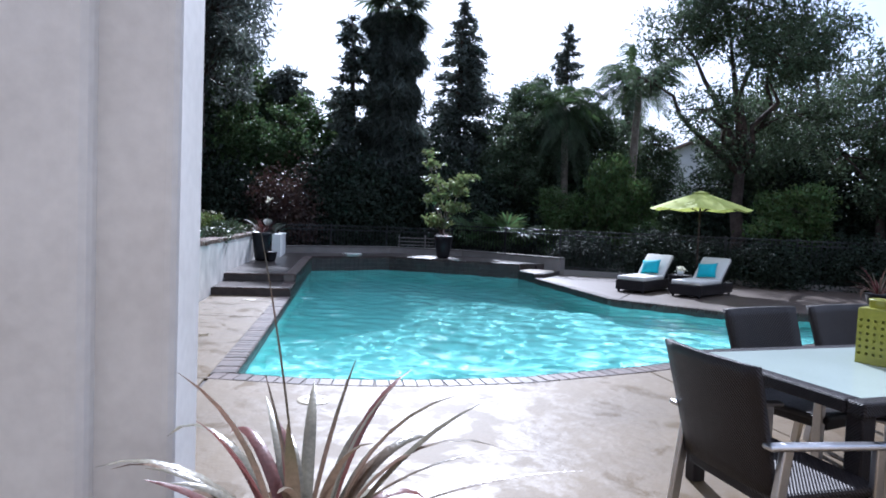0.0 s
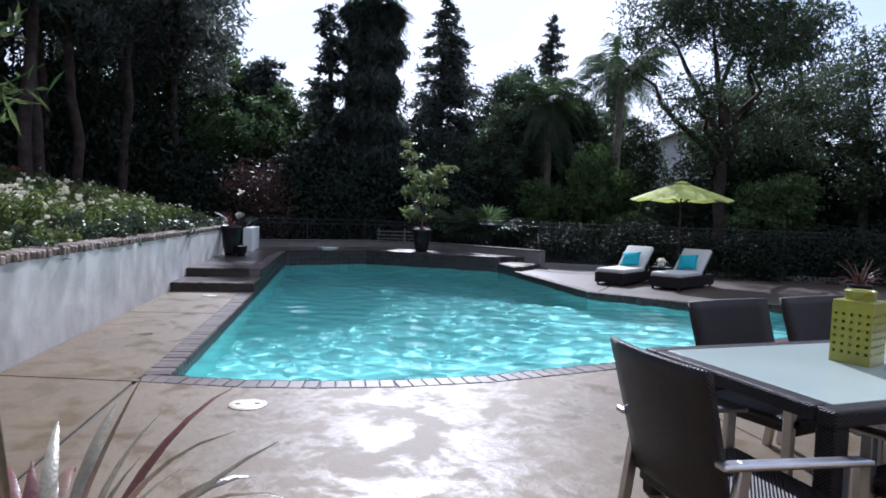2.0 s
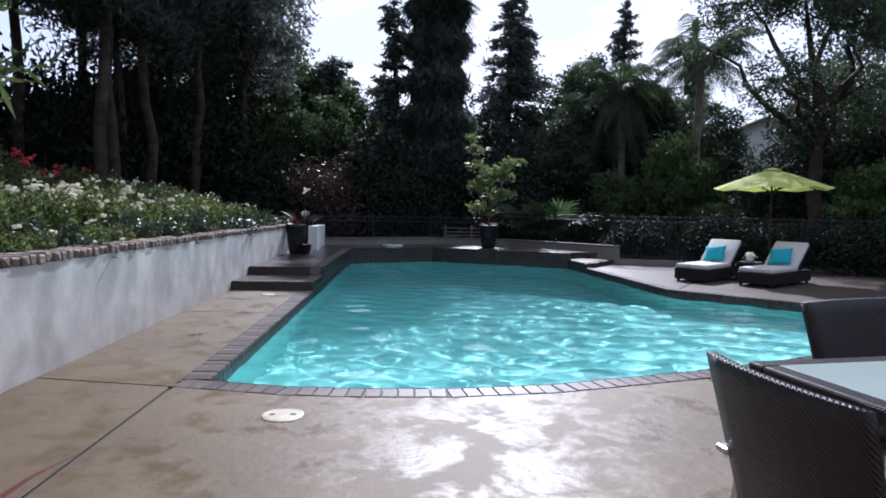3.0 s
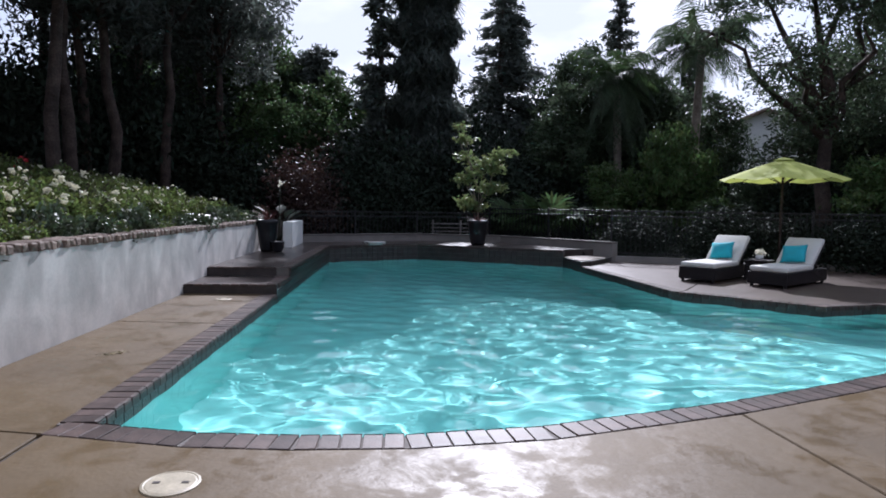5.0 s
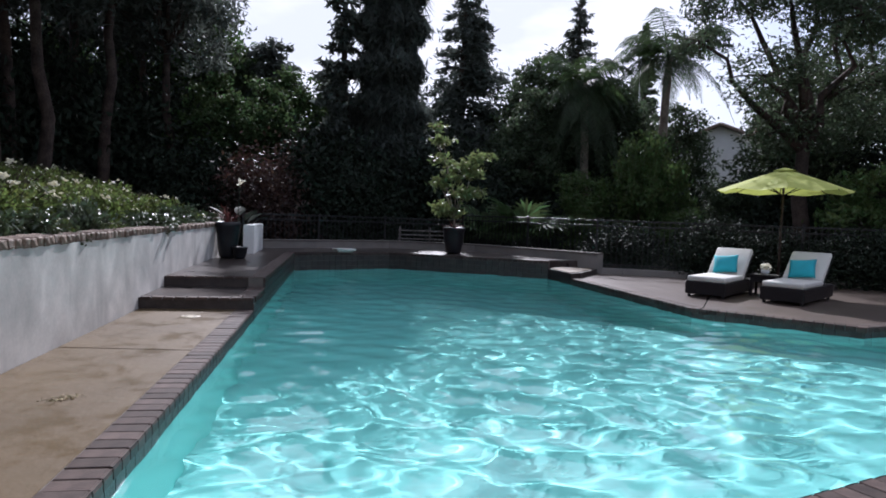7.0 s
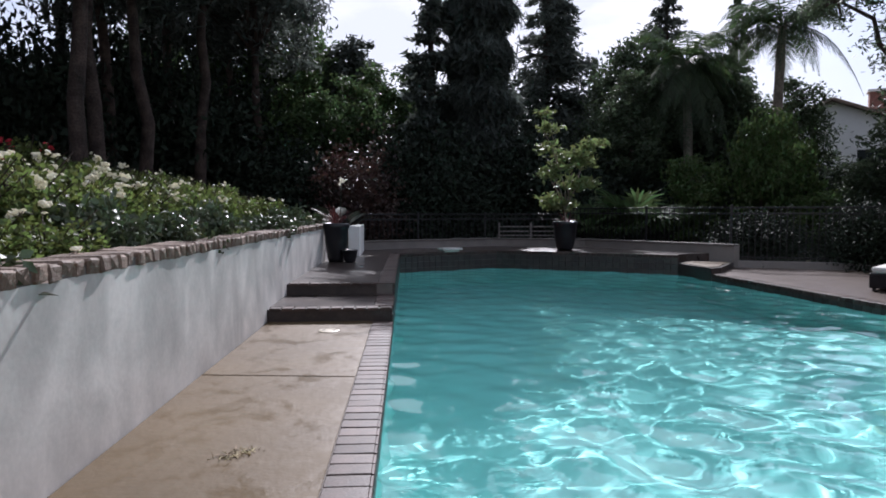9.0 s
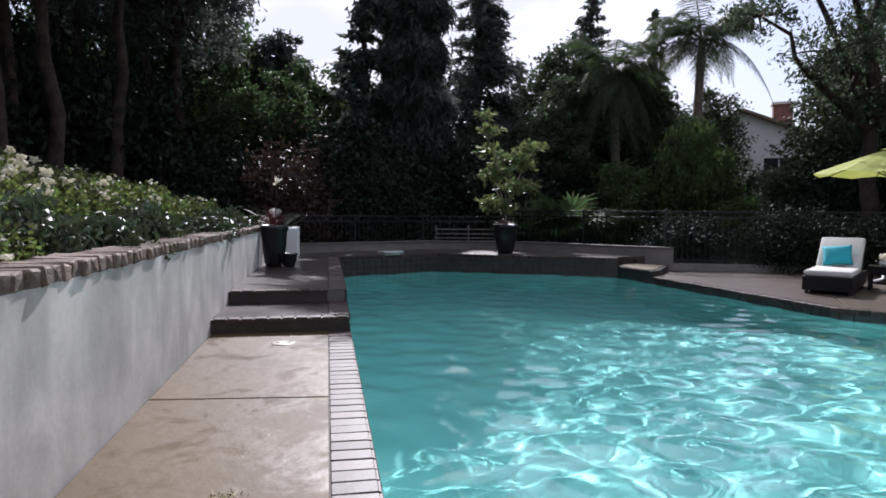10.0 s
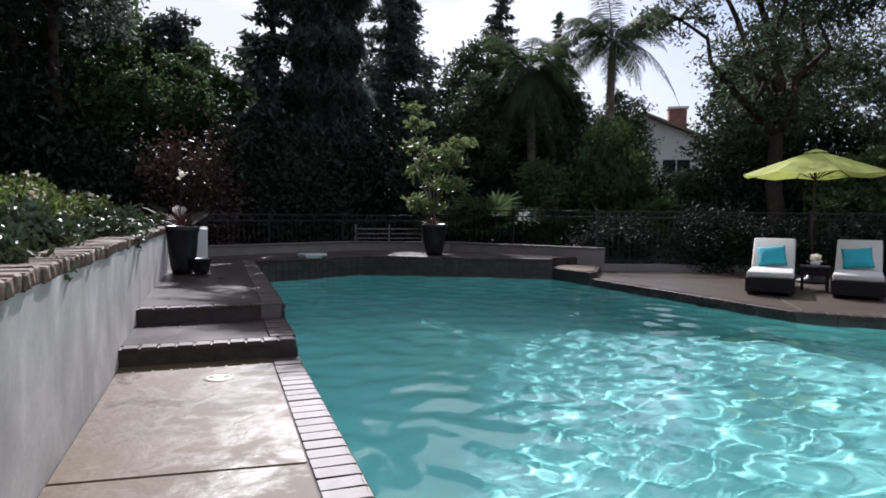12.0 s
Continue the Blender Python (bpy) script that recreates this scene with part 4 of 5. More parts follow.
# trees beyond the fence
place(conifer("far open-branched pine against the sky", 15.6, 2.0, LEAF_PINE_HAZED, 63, 6500, 0.3, (0.42, 0.13), -0.1, 0.22, power=0.6), 15.6, 35.4)
place(conifer("far narrow dark cypress", 14.4, 2.2, LEAF_DARK, 64, 4500, 0.2, (0.5, 0.22), 0.0, 0.1, power=0.8), 16.2, 51.4)
place(conifer("far narrow dark cypress beside the palm", 16.0, 2.2, LEAF_DARK, 65, 4500, 0.2, (0.5, 0.22), 0.0, 0.15, power=0.8), 22.7, 40.4)
place(feather_palm("tall queen palm with drooping feather fronds", 8.6, 71, 34, 3.0, 0.3, -0.1), 14.3, 22.0, 0, 30)
place(feather_palm("shaggy queen palm with dense drooping fronds", 7.4, 72, 44, 2.5, 0.3, -1.3), 11.4, 23.0, 0, 200)
place(feather_palm("shaggy queen palm in front of dark trees", 7.0, 73, 44, 2.4, 0.2, -1.3), 12.6, 27.0, 0, 100)
place(broadleaf("large open-crowned tree with dark feathery leaves", 13.0,
                [(0, 0, 9.6, 2.6, 2.6, 1.8), (-2.2, 0.5, 8.2, 1.5, 1.5, 1.0), (1.9, 0.4, 8.6, 1.2, 1.2, 1.0), (0.4, -1.5, 7.2, 1.6, 1.6, 1.0), (-0.6, 1.2, 11.6, 1.7, 1.7, 1.1),
                 (-1.7, -0.6, 5.6, 1.2, 1.2, 0.8), (1.8, 0.2, 5.8, 1.5, 1.4, 0.9), (-3.4, 0.2, 6.6, 1.0, 0.9, 0.5), (0.3, 0.4, 4.4, 1.6, 1.4, 0.9)],
                LEAF_DARK, 81, 34000, (0.18, 0.058), 0.24, BARK, "tree", "tree", "", (0.2, 0), 0.3, 0.35), 14.4, 13.9)
tall_mass = place(broadleaf("tall dense dark tree beyond the palms", 9.5, [(0, 0, 6.4, 1.9, 1.9, 1.6), (1.4, 0.3, 4.8, 1.6, 1.6, 1.2), (-1.4, 0.1, 4.6, 1.6, 1.6, 1.2), (0.1, 0.3, 8.2, 1.3, 1.3, 1.1), (0, -0.8, 3.0, 1.8, 1.6, 1.2)],
                            LEAF_DARK, 86, 13000, (0.26, 0.11), 0.18, BARK, "tree", "tree", "dark trees beyond the palms"), 10.6, 26.5)
for tx, ty, tyaw, tsc, tsz in ((13.4, 25.0, 80, 0.95, 0.85), (16.4, 30.0, 160, 1.0, 0.9), (9.2, 23.5, 230, 0.8, 0.72), (31.0, 32.0, 300, 1.1, 0.8), (17.2, 17.4, 20, 0.9, 0.75), (-4.0, 28.0, 120, 1.1, 0.95), (4.9, 25.5, 10, 0.7, 0.45), (16.4, 24.2, 200, 0.75, 0.72), (14.5, 17.4, 40, 0.5, 0.31)):
    again(tall_mass, tx, ty, 0, tyaw, tsc, tsz)
right_tree = place(broadleaf("dense dark tree beside the fence", 11.0, [(0, 0, 7.6, 2.4, 2.4, 1.8), (1.8, 0.5, 5.6, 1.9, 1.9, 1.3), (-1.7, 0.3, 5.8, 1.7, 1.7, 1.2), (0, -1.2, 4.0, 1.8, 1.7, 1.1), (0.4, 0.6, 9.8, 1.7, 1.7, 1.2)],
                             LEAF_DARK, 82, 12000, (0.24, 0.08), 0.22, BARK, "tree", "tree", "dark trees beside the fence"), 18.9, 12.6, 0, 0, 0.8, 0.74)
again(right_tree, 20.5, 8.0, 0, 130, 0.9)
again(right_tree, 21.5, 20.0, 0, 250, 1.05)
light_bush = place(broadleaf("bushy light green young tree behind the fence", 3.4, [(0, 0, 2.3, 1.0, 1.0, 0.8), (0.6, 0.2, 1.6, 0.8, 0.8, 0.6), (-0.6, 0, 1.5, 0.8, 0.8, 0.6), (0, 0.1, 0.8, 0.9, 0.9, 0.5)],
                             LEAF_LIGHT, 83, 7000, (0.16, 0.075), 0.06, None, "tree", "tree", "light green shrubs behind the fence"), 14.9, 11.6)
again(light_bush, 11.4, 17.9, 0, 70, 0.85, 1.45)
again(light_bush, 12.2, 16.3, 0, 10, 0.6, 0.6)
again(light_bush, 12.5, 18.6, 0, 170, 0.85, 1.25)
again(light_bush, 9.8, 19.0, 0, 230, 0.9, 1.0)
place(shrub("dark red-leaved shrub behind the planter", 1.15, 1.0, 2.7, LEAF_RED, 84, 6000, (0.13, 0.07)), -1.4, 16.6, 0.3)
# copies along the fence keep the shade-darkened leaves
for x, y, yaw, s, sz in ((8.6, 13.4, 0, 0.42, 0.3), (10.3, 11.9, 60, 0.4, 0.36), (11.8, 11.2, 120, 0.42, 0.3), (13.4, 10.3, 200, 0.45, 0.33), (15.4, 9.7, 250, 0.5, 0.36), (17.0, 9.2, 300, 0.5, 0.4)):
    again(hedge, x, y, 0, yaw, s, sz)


# ---- houses beyond the garden ----
def gable_house(label, w, d, eave, ridge, chimney=True):
    """A two-storey house, gable end towards -y, with windows, eaves and a chimney."""
    t = thing("house", label, "house", group="houses beyond the garden")
    bm = bmesh.new()
    prof = [(-w / 2, -0.3), (w / 2, -0.3), (w / 2, eave), (0, ridge), (-w / 2, eave)]
    a = [bm.verts.new((x, -d / 2, z)) for x, z in prof]
    b = [bm.verts.new((x, d / 2, z)) for x, z in prof]
    bm.faces.new(a)
    bm.faces.new(list(reversed(b)))
    for k in range(5):
        j = (k + 1) % 5
        bm.faces.new((a[k], b[k], b[j], a[j]))
    part("wall", bm, WHITE_PAINT, t)
    for s in (-1, 1):
        ln = math.hypot(w / 2 + 0.5, (ridge - eave) * (w / 2 + 0.5) / (w / 2))
        ang = math.atan2(ridge - eave, w / 2)
        roof = part("roof", box(ln, d + 0.9, 0.16, 0.02, (0, 0, 0)), ROOF_TILE, t)
        roof.matrix_basis = pose(s * ln / 2 * math.cos(ang), 0, ridge + 0.1 - ln / 2 * math.sin(ang), 0, s * math.degrees(ang), 0)
    for x, z, ww, hh in ((-w * 0.27, eave - 1.3, 1.3, 1.2), (w * 0.22, eave - 1.3, 1.6, 1.2), (-w * 0.25, eave - 4.0, 1.6, 1.3), (w * 0.24, eave - 4.0, 1.4, 1.3)):
        win = part("window", box(ww, 0.06, hh, 0.01, (x, -d / 2 - 0.02, z)), WINDOW_GLASS, t)
        fr = bmesh.new()
        for sx in (-1, 0, 1):
            box(0.07, 0.1, hh + 0.1, 0, (x + sx * ww / 2, -d / 2 - 0.05, z), bm=fr)
        for sz in (-1, 1):
            box(ww + 0.14, 0.1, 0.08, 0, (x, -d / 2 - 0.055, z + sz * hh / 2), bm=fr)
        part("frame", fr, WHITE_PAINT, win)
    if chimney:
        ch = part("chimney", box(1.1, 0.8, 2.6, 0.03, (w * 0.3, -0.5, ridge - 0.2)), CHIMNEY_BRICK, t, "red brick chimney")
        part("chimney_cap", box(1.3, 1.0, 0.16, 0.02, (w * 0.3, -0.5, ridge + 1.16)), WHITE_PAINT, ch)
    return t


gable_house("white two-storey gabled house with a brick chimney", 9.0, 11.0, 5.3, 7.2).matrix_basis = pose(25.8, 35.6, 0, 0, 0, -32)
gable_house("white house with a brown tiled roof behind the trees", 12.0, 9.0, 6.6, 7.9, False).matrix_basis = pose(15.5, 47.0, 0, 0, 0, 8)


def parked_car():
    t = thing("car", "silver parked car beyond the iron fence", "car")
    bm = bmesh.new()
    prof = [(-2.1, 0.3), (2.1, 0.3), (2.15, 0.7), (1.2, 0.88), (0.55, 1.38), (-1.0, 1.42), (-1.75, 0.98), (-2.15, 0.92)]
    a = [bm.verts.new((x, -0.85 + (0.14 if z > 1 else 0), z)) for x, z in prof]
    b = [bm.verts.new((x, 0.85 - (0.14 if z > 1 else 0), z)) for x, z in prof]
    bm.faces.new(a)
    bm.faces.new(list(reversed(b)))
    for k in range(8):
        j = (k + 1) % 8
        bm.faces.new((a[k], b[k], b[j], a[j]))
    bmesh.ops.bevel(bm, geom=bm.edges[:], offset=0.06, segments=2, affect="EDGES")
    part("body", bm, CAR_PAINT, t, "", None, True)
    part("windscreen", box(0.75, 1.3, 0.02, 0.0, (0, 0, 0)), WINDOW_GLASS, t).matrix_basis = pose(0.9, 0, 1.15, 0, 37.5, 0)
    for s in (-1, 1):
        part("side_window", box(1.5, 0.02, 0.34, 0.0, (-0.25, s * 0.775, 1.16)), WINDOW_GLASS, t)
        part("headlight", box(0.06, 0.34, 0.14, 0.02, (2.11, s * 0.6, 0.68)), WHITE_PAINT, t, "clear headlight")
        for x in (-1.35, 1.35):
            v, f = lathe([(0.1, -0.1), (0.29, -0.1), (0.33, -0.07), (0.33, 0.07), (0.29, 0.1), (0.1, 0.1)], 18)
            w = part("wheel", mesh_of("wheel", v, f, True), RUBBER, t)
            w.matrix_basis = pose(x, s * 0.78, 0.33, 90, 0, 0)
    return t


parked_car().matrix_basis = pose(13.2, 29.0, 0.0, 0, 0, 240)


# ---- iron fence ----
def fence_run(line, top, gate=False):
    t = thing("fence", "black wrought iron garden fence with thin pickets", "fence", group="iron fence")
    picket = bm_mesh("picket", box(0.016, 0.016, 1.0, 0.0, (0, 0, 0.5)))
    for a, b in zip(line, line[1:]):
        a, b = Vector(a), Vector(b)
        ln = (b - a).length
        yaw = math.degrees(math.atan2(b.y - a.y, b.x - a.x))
        n = max(1, round(ln / 2.1))
        for k in range(n):
            p = a.lerp(b, k / n)
            ps = part("post", box(0.055, 0.055, top + 0.16, 0.004, (0, 0, (top + 0.16) / 2 - 0.1)), IRON, t)
            ps.matrix_basis = pose(p.x, p.y, 0, 0, 0, yaw)
            q = a.lerp(b, (k + 1) / n)
            mid = (p + q) / 2
            for z in (0.22, top - 0.14, top):
                part("rail", box((q - p).length, 0.03, 0.035, 0.004, (0, 0, z)), IRON, t).matrix_basis = pose(mid.x, mid.y, 0, 0, 0, yaw)
            m = int((q - p).length / 0.125)
            for i in range(1, m):
                c = p.lerp(q, i / m)
                o = part("picket", picket, IRON, t)
                o.matrix_basis = pose(c.x, c.y, 0.1, 0, 0, yaw) @ Matrix.Diagonal((1, 1, top - 0.1, 1))
    return t


fence_run([(7.54, 12.58), (10.28, 11.51), (13.6, 9.82), (17.2, 8.4)], 1.36)
fence_run([(4.7, 16.1), (6.2, 14.25), (7.54, 12.58)], 1.36)
fence_run([(-1.6, 14.75), (2.35, 16.65), (4.7, 16.1)], 1.2)


# ---- sun loungers, side table, umbrella ----
def sun_lounger():
    """A wicker lounger, foot at the origin, lying along +x, with its back raised."""
    t = thing("sun_lounger", "dark wicker sun lounger with a cream cushion, back raised", "sun lounger", group="loungers on the deck")
    part("base", box(1.95, 0.72, 0.24, 0.02, (0.975, 0, 0.17)), WICKER, t)
    leg = bm_mesh("leg", box(0.05, 0.05, 0.06, 0.006, (0, 0, 0.03)))
    for x in (0.08, 1.87):
        for y in (-0.3, 0.3):
            part("leg", leg, IRON, t).matrix_basis = pose(x, y, 0)
    part("seat_cushion", box(1.28, 0.68, 0.10, 0.035, (0.66, 0, 0.335), 3), CUSHION, t, "cream seat cushion", None, True)
    back = part("back_cushion", box(0.78, 0.68, 0.10, 0.035, (0.39, 0, 0.05), 3), CUSHION, t, "cream back cushion", None, True)
    back.matrix_basis = pose(1.24, 0, 0.31, 0, -41, 0)
    frame_b = part("back_frame", box(0.74, 0.70, 0.03, 0.008, (0.38, 0, -0.015)), WICKER, t)
    frame_b.matrix_basis = pose(1.24, 0, 0.31, 0, -41, 0)
    part("prop", box(0.03, 0.5, 0.36, 0.006, (0, 0, 0.18)), IRON, t).matrix_basis = pose(1.72, 0, 0.27, 0, -10, 0)
    return t


def cushion_mesh(w, h, puff):
    bm = bmesh.new()
    n = 10
    for sgn in (1, -1):
        grid = [[bm.verts.new((w * (i / n - 0.5) * (1 - 0.07 * (1 - (2 * j / n - 1) ** 2)), sgn * puff * ((1 - (2 * i / n - 1) ** 2) * (1 - (2 * j / n - 1) ** 2)) ** 0.45,
                               h * (j / n - 0.5) * (1 - 0.07 * (1 - (2 * i / n - 1) ** 2)))) for j in range(n + 1)] for i in range(n + 1)]
        for i in range(n):
            for j in range(n):
                q = (grid[i][j], grid[i + 1][j], grid[i + 1][j + 1], grid[i][j + 1])
                bm.faces.new(q if sgn > 0 else tuple(reversed(q)))
    bmesh.ops.remove_doubles(bm, verts=bm.verts[:], dist=0.004)
    return bm


def throw_pillow(m):
    t = tagged(part("throw_pillow", cushion_mesh(0.46, 0.42, 0.085), TURQUOISE, None, "", m, True), "plump turquoise throw pillow resting on a lounger", "pillow", "turquoise pillows")
    return t


LOUNGE_YAW = 40
lounger = sun_lounger()
lounger.matrix_basis = pose(7.60, 7.80, 0, 0, 0, LOUNGE_YAW)
lounger_b = copy_thing(lounger, pose(8.58, 7.05, 0, 0, 0, LOUNGE_YAW - 4))
for ob in (lounger, lounger_b):
    throw_pillow(ob.matrix_basis @ pose(1.25, 0.02, 0.58, 0, 36, 0) @ pose(0, 0, 0, 0, 0, 90) @ pose(0, 0, 0, 0, 7, 0))


def side_table():
    t = thing("side_table", "small dark wicker side table between the loungers", "side table")
    part("tabletop", box(0.46, 0.46, 0.035, 0.008, (0, 0, 0.4)), WICKER, t)
    part("skirt", box(0.42, 0.42, 0.12, 0.008, (0, 0, 0.325)), WICKER, t)
    for x in (-0.19, 0.19):
        for y in (-0.19, 0.19):
            part("leg", box(0.045, 0.045, 0.3, 0.005, (x, y, 0.15)), WICKER, t)
    return t


side_table().matrix_basis = pose(9.15, 8.25, 0, 0, 0, LOUNGE_YAW)
v, f = lathe([(0.0, 0.0), (0.07, 0.0), (0.1, 0.05), (0.09, 0.1), (0.06, 0.12), (0.0, 0.12)], 16)
bowl = thing("flower_bowl", "small white bowl of pale flowers on the table", "flower bowl")
part("bowl", mesh_of("bowl", v, f, True), WHITE_PAINT, bowl)
nr = np.random.default_rng(91)
part("bouquet", leaf_cloud("bouquet", nr.normal(size=(160, 3)) * (0.06, 0.06, 0.04) + (0, 0, 0.17), 0.06, 0.04, nr), PETAL_WHITE, bowl)["kind"] = "stuff"
bowl.matrix_basis = pose(9.15, 8.25, 0.4185) @ Matrix.Scale(0.8, 4)


def umbrella():
    t = thing("patio_umbrella", "open lime green canvas market umbrella on a dark pole", "umbrella")
    R, n = 1.24, 8
    verts, faces = [(0, 0, 2.36)], []
    for ring in range(1, 7):
        s = ring / 6
        for k in range(n * 4):
            a = 2 * math.pi * k / (n * 4)
            q = abs((k % 4) - 2) / 2
            rr = R * s * (0.93 + 0.07 * q)
            verts.append((rr * math.cos(a), rr * math.sin(a), 2.36 - 0.42 * s ** 1.08 - 0.05 * (1 - q) * s))
    m = n * 4
    for k in range(m):
        faces.append((0, 1 + k, 1 + (k + 1) % m))
    for r in range(5):
        for k in range(m):
            j = (k + 1) % m
            faces.append((1 + r * m + k, 1 + r * m + j, 1 + (r + 1) * m + j, 1 + (r + 1) * m + k))
    can = part("canopy", mesh_of("canopy", verts, faces), CANVAS, t, "lime green canvas canopy")
    vv, ff = lathe([(0.21, 2.325), (0.11, 2.36), (0.02, 2.385)], 16)
    part("vent", mesh_of("vent", vv, ff), CANVAS, can)
    vv, ff = lathe([(0.02, 2.375), (0.03, 2.395), (0.014, 2.42), (0.0, 2.43)], 12)
    part("finial", mesh_of("finial", vv, ff, True), BARK, t)
    vv, ff = tube([(0, 0, 0.05), (0, 0, 2.38)], [0.024, 0.022], 12)
    part("pole", mesh_of("pole", vv, ff, True), BARK, t)
    for k in range(n):
        a = 2 * math.pi * k / n
        c, s = math.cos(a), math.sin(a)
        vv, ff = tube([(0.03 * c, 0.03 * s, 2.33), (R * 0.98 * c, R * 0.98 * s, 1.93)], [0.011, 0.008], 6)
        rib = part("rib", mesh_of("rib", vv, ff), BARK, t)
        vv, ff = tube([(0.03 * c, 0.03 * s, 1.86), (R * 0.5 * c, R * 0.5 * s, 2.13)], [0.009, 0.009], 6)
        part("strut", mesh_of("strut", vv, ff), BARK, rib)
    vv, ff = lathe([(0.0, 0.0), (0.26, 0.0), (0.26, 0.05), (0.08, 0.09), (0.04, 0.3), (0.0, 0.3)], 20)
    part("base", mesh_of("base", vv, ff, True), IRON, t)
    return t


umbrella().matrix_basis = pose(10.1, 9.1, 0, 0, 0, 10) @ Matrix.Diagonal((1.03, 1.03, 1.085, 1))


# ---- dining set ----
def dining_chair():
    """A woven armchair facing +y; the origin lies under the seat's centre."""
    t = thing("dining_chair", "dark brown woven armchair with silver legs and arms", "chair", group="chairs round the table")
    bm = bmesh.new()
    n, mm = 8, 10
    gf = [[None] * (mm + 1) for _ in range(n + 1)]
    gb = [[None] * (mm + 1) for _ in range(n + 1)]
    for i in range(n + 1):
        u = i / n - 0.5
        for j in range(mm + 1):
            w = j / mm
            width = 0.45 + 0.03 * w
            y = -0.23 - 0.13 * w - 0.03 * (1 - 4 * u * u)
            z = 0.45 + 0.55 * w
            gf[i][j] = bm.verts.new((u * width, y + 0.014, z))
            gb[i][j] = bm.verts.new((u * width, y - 0.014, z))
    for i in range(n):
        for j in range(mm):
            bm.faces.new((gf[i][j], gf[i + 1][j], gf[i + 1][j + 1], gf[i][j + 1]))
            bm.faces.new((gb[i][j], gb[i][j + 1], gb[i + 1][j + 1], gb[i + 1][j]))
    for i in range(n):
        bm.faces.new((gf[i][mm], gf[i + 1][mm], gb[i + 1][mm], gb[i][mm]))
        bm.faces.new((gf[i][0], gb[i][0], gb[i + 1][0], gf[i + 1][0]))
    for j in range(mm):
        bm.faces.new((gf[0][j], gf[0][j + 1], gb[0][j + 1], gb[0][j]))
        bm.faces.new((gf[n][j], gb[n][j], gb[n][j + 1], gf[n][j + 1]))
    part("backrest", bm, WICKER, t, "", None, True)
    part("seat", box(0.50, 0.50, 0.045, 0.015, (0, 0.01, 0.445)), WICKER, t)
    part("apron", box(0.46, 0.46, 0.05, 0.01, (0, 0.01, 0.40)), WICKER, t)
    for s in (-1, 1):
        box_leg = box(0.028, 0.045, 0.66, 0.006, (s * 0.248, 0.22, 0.33))
        part("leg", box_leg, ALUMINIUM, t, "brushed silver leg")
        back_leg = box(0.028, 0.045, 0.70, 0.006, (0, 0, 0.34))
        part("leg", back_leg, ALUMINIUM, t, "brushed silver leg").matrix_basis = pose(s * 0.248, -0.30, 0.0, -7, 0, 0)
        part("armrest", box(0.05, 0.60, 0.024, 0.009, (0, 0, 0)), ALUMINIUM, t, "brushed silver armrest").matrix_basis = pose(s * 0.248, -0.01, 0.66, -3, 0, 0)
    return t


def dining_table():
    """A woven table with a frosted glass top; the near corner is at the origin, the table runs along +x and +y."""
    t = thing("dining_table", "dark woven dining table with a frosted glass top", "table")
    L, W, H = 2.3, 1.15, 0.80
    bm = bmesh.new()
    for sx, sy, cx, cy in ((L, 0.09, L / 2, 0.045), (L, 0.09, L / 2, W - 0.045), (0.09, W - 0.18, 0.045, W / 2), (0.09, W - 0.18, L - 0.045, W / 2)):
        box(sx, sy, 0.07, 0.012, (cx, cy, H - 0.035), bm=bm)
    part("rim", bm, WICKER, t)
    part("glass_top", box(L - 0.17, W - 0.17, 0.012, 0.003, (L / 2, W / 2, H - 0.006)), GLASS_TOP, t, "pale green frosted glass")
    part("under_panel", box(L - 0.18, W - 0.18, 0.02, 0.0, (L / 2, W / 2, H - 0.03)), WICKER, t)
    for x in (0.06, L - 0.06):
        for y in (0.06, W - 0.06):
            part("leg", box(0.085, 0.085, H - 0.07, 0.01, (x, y, (H - 0.07) / 2)), WICKER, t)
    return t


TABLE = pose(3.19, -3.58, 0, 0, 0, 9)
dining_table().matrix_basis = TABLE
CHAIR_SIZE = Matrix.Diagonal((1.25, 1.1, 1.0, 1))
chair = dining_chair()
chair.matrix_basis = pose(2.91, -3.39, 0, 0, 0, -84) @ CHAIR_SIZE
for x, y, yaw in ((4.0, -2.35, 198), (4.84, -2.12, 196), (3.98, -3.55, 14), (4.85, -3.3, 12)):
    copy_thing(chair, pose(x, y, 0, 0, 0, yaw) @ CHAIR_SIZE)


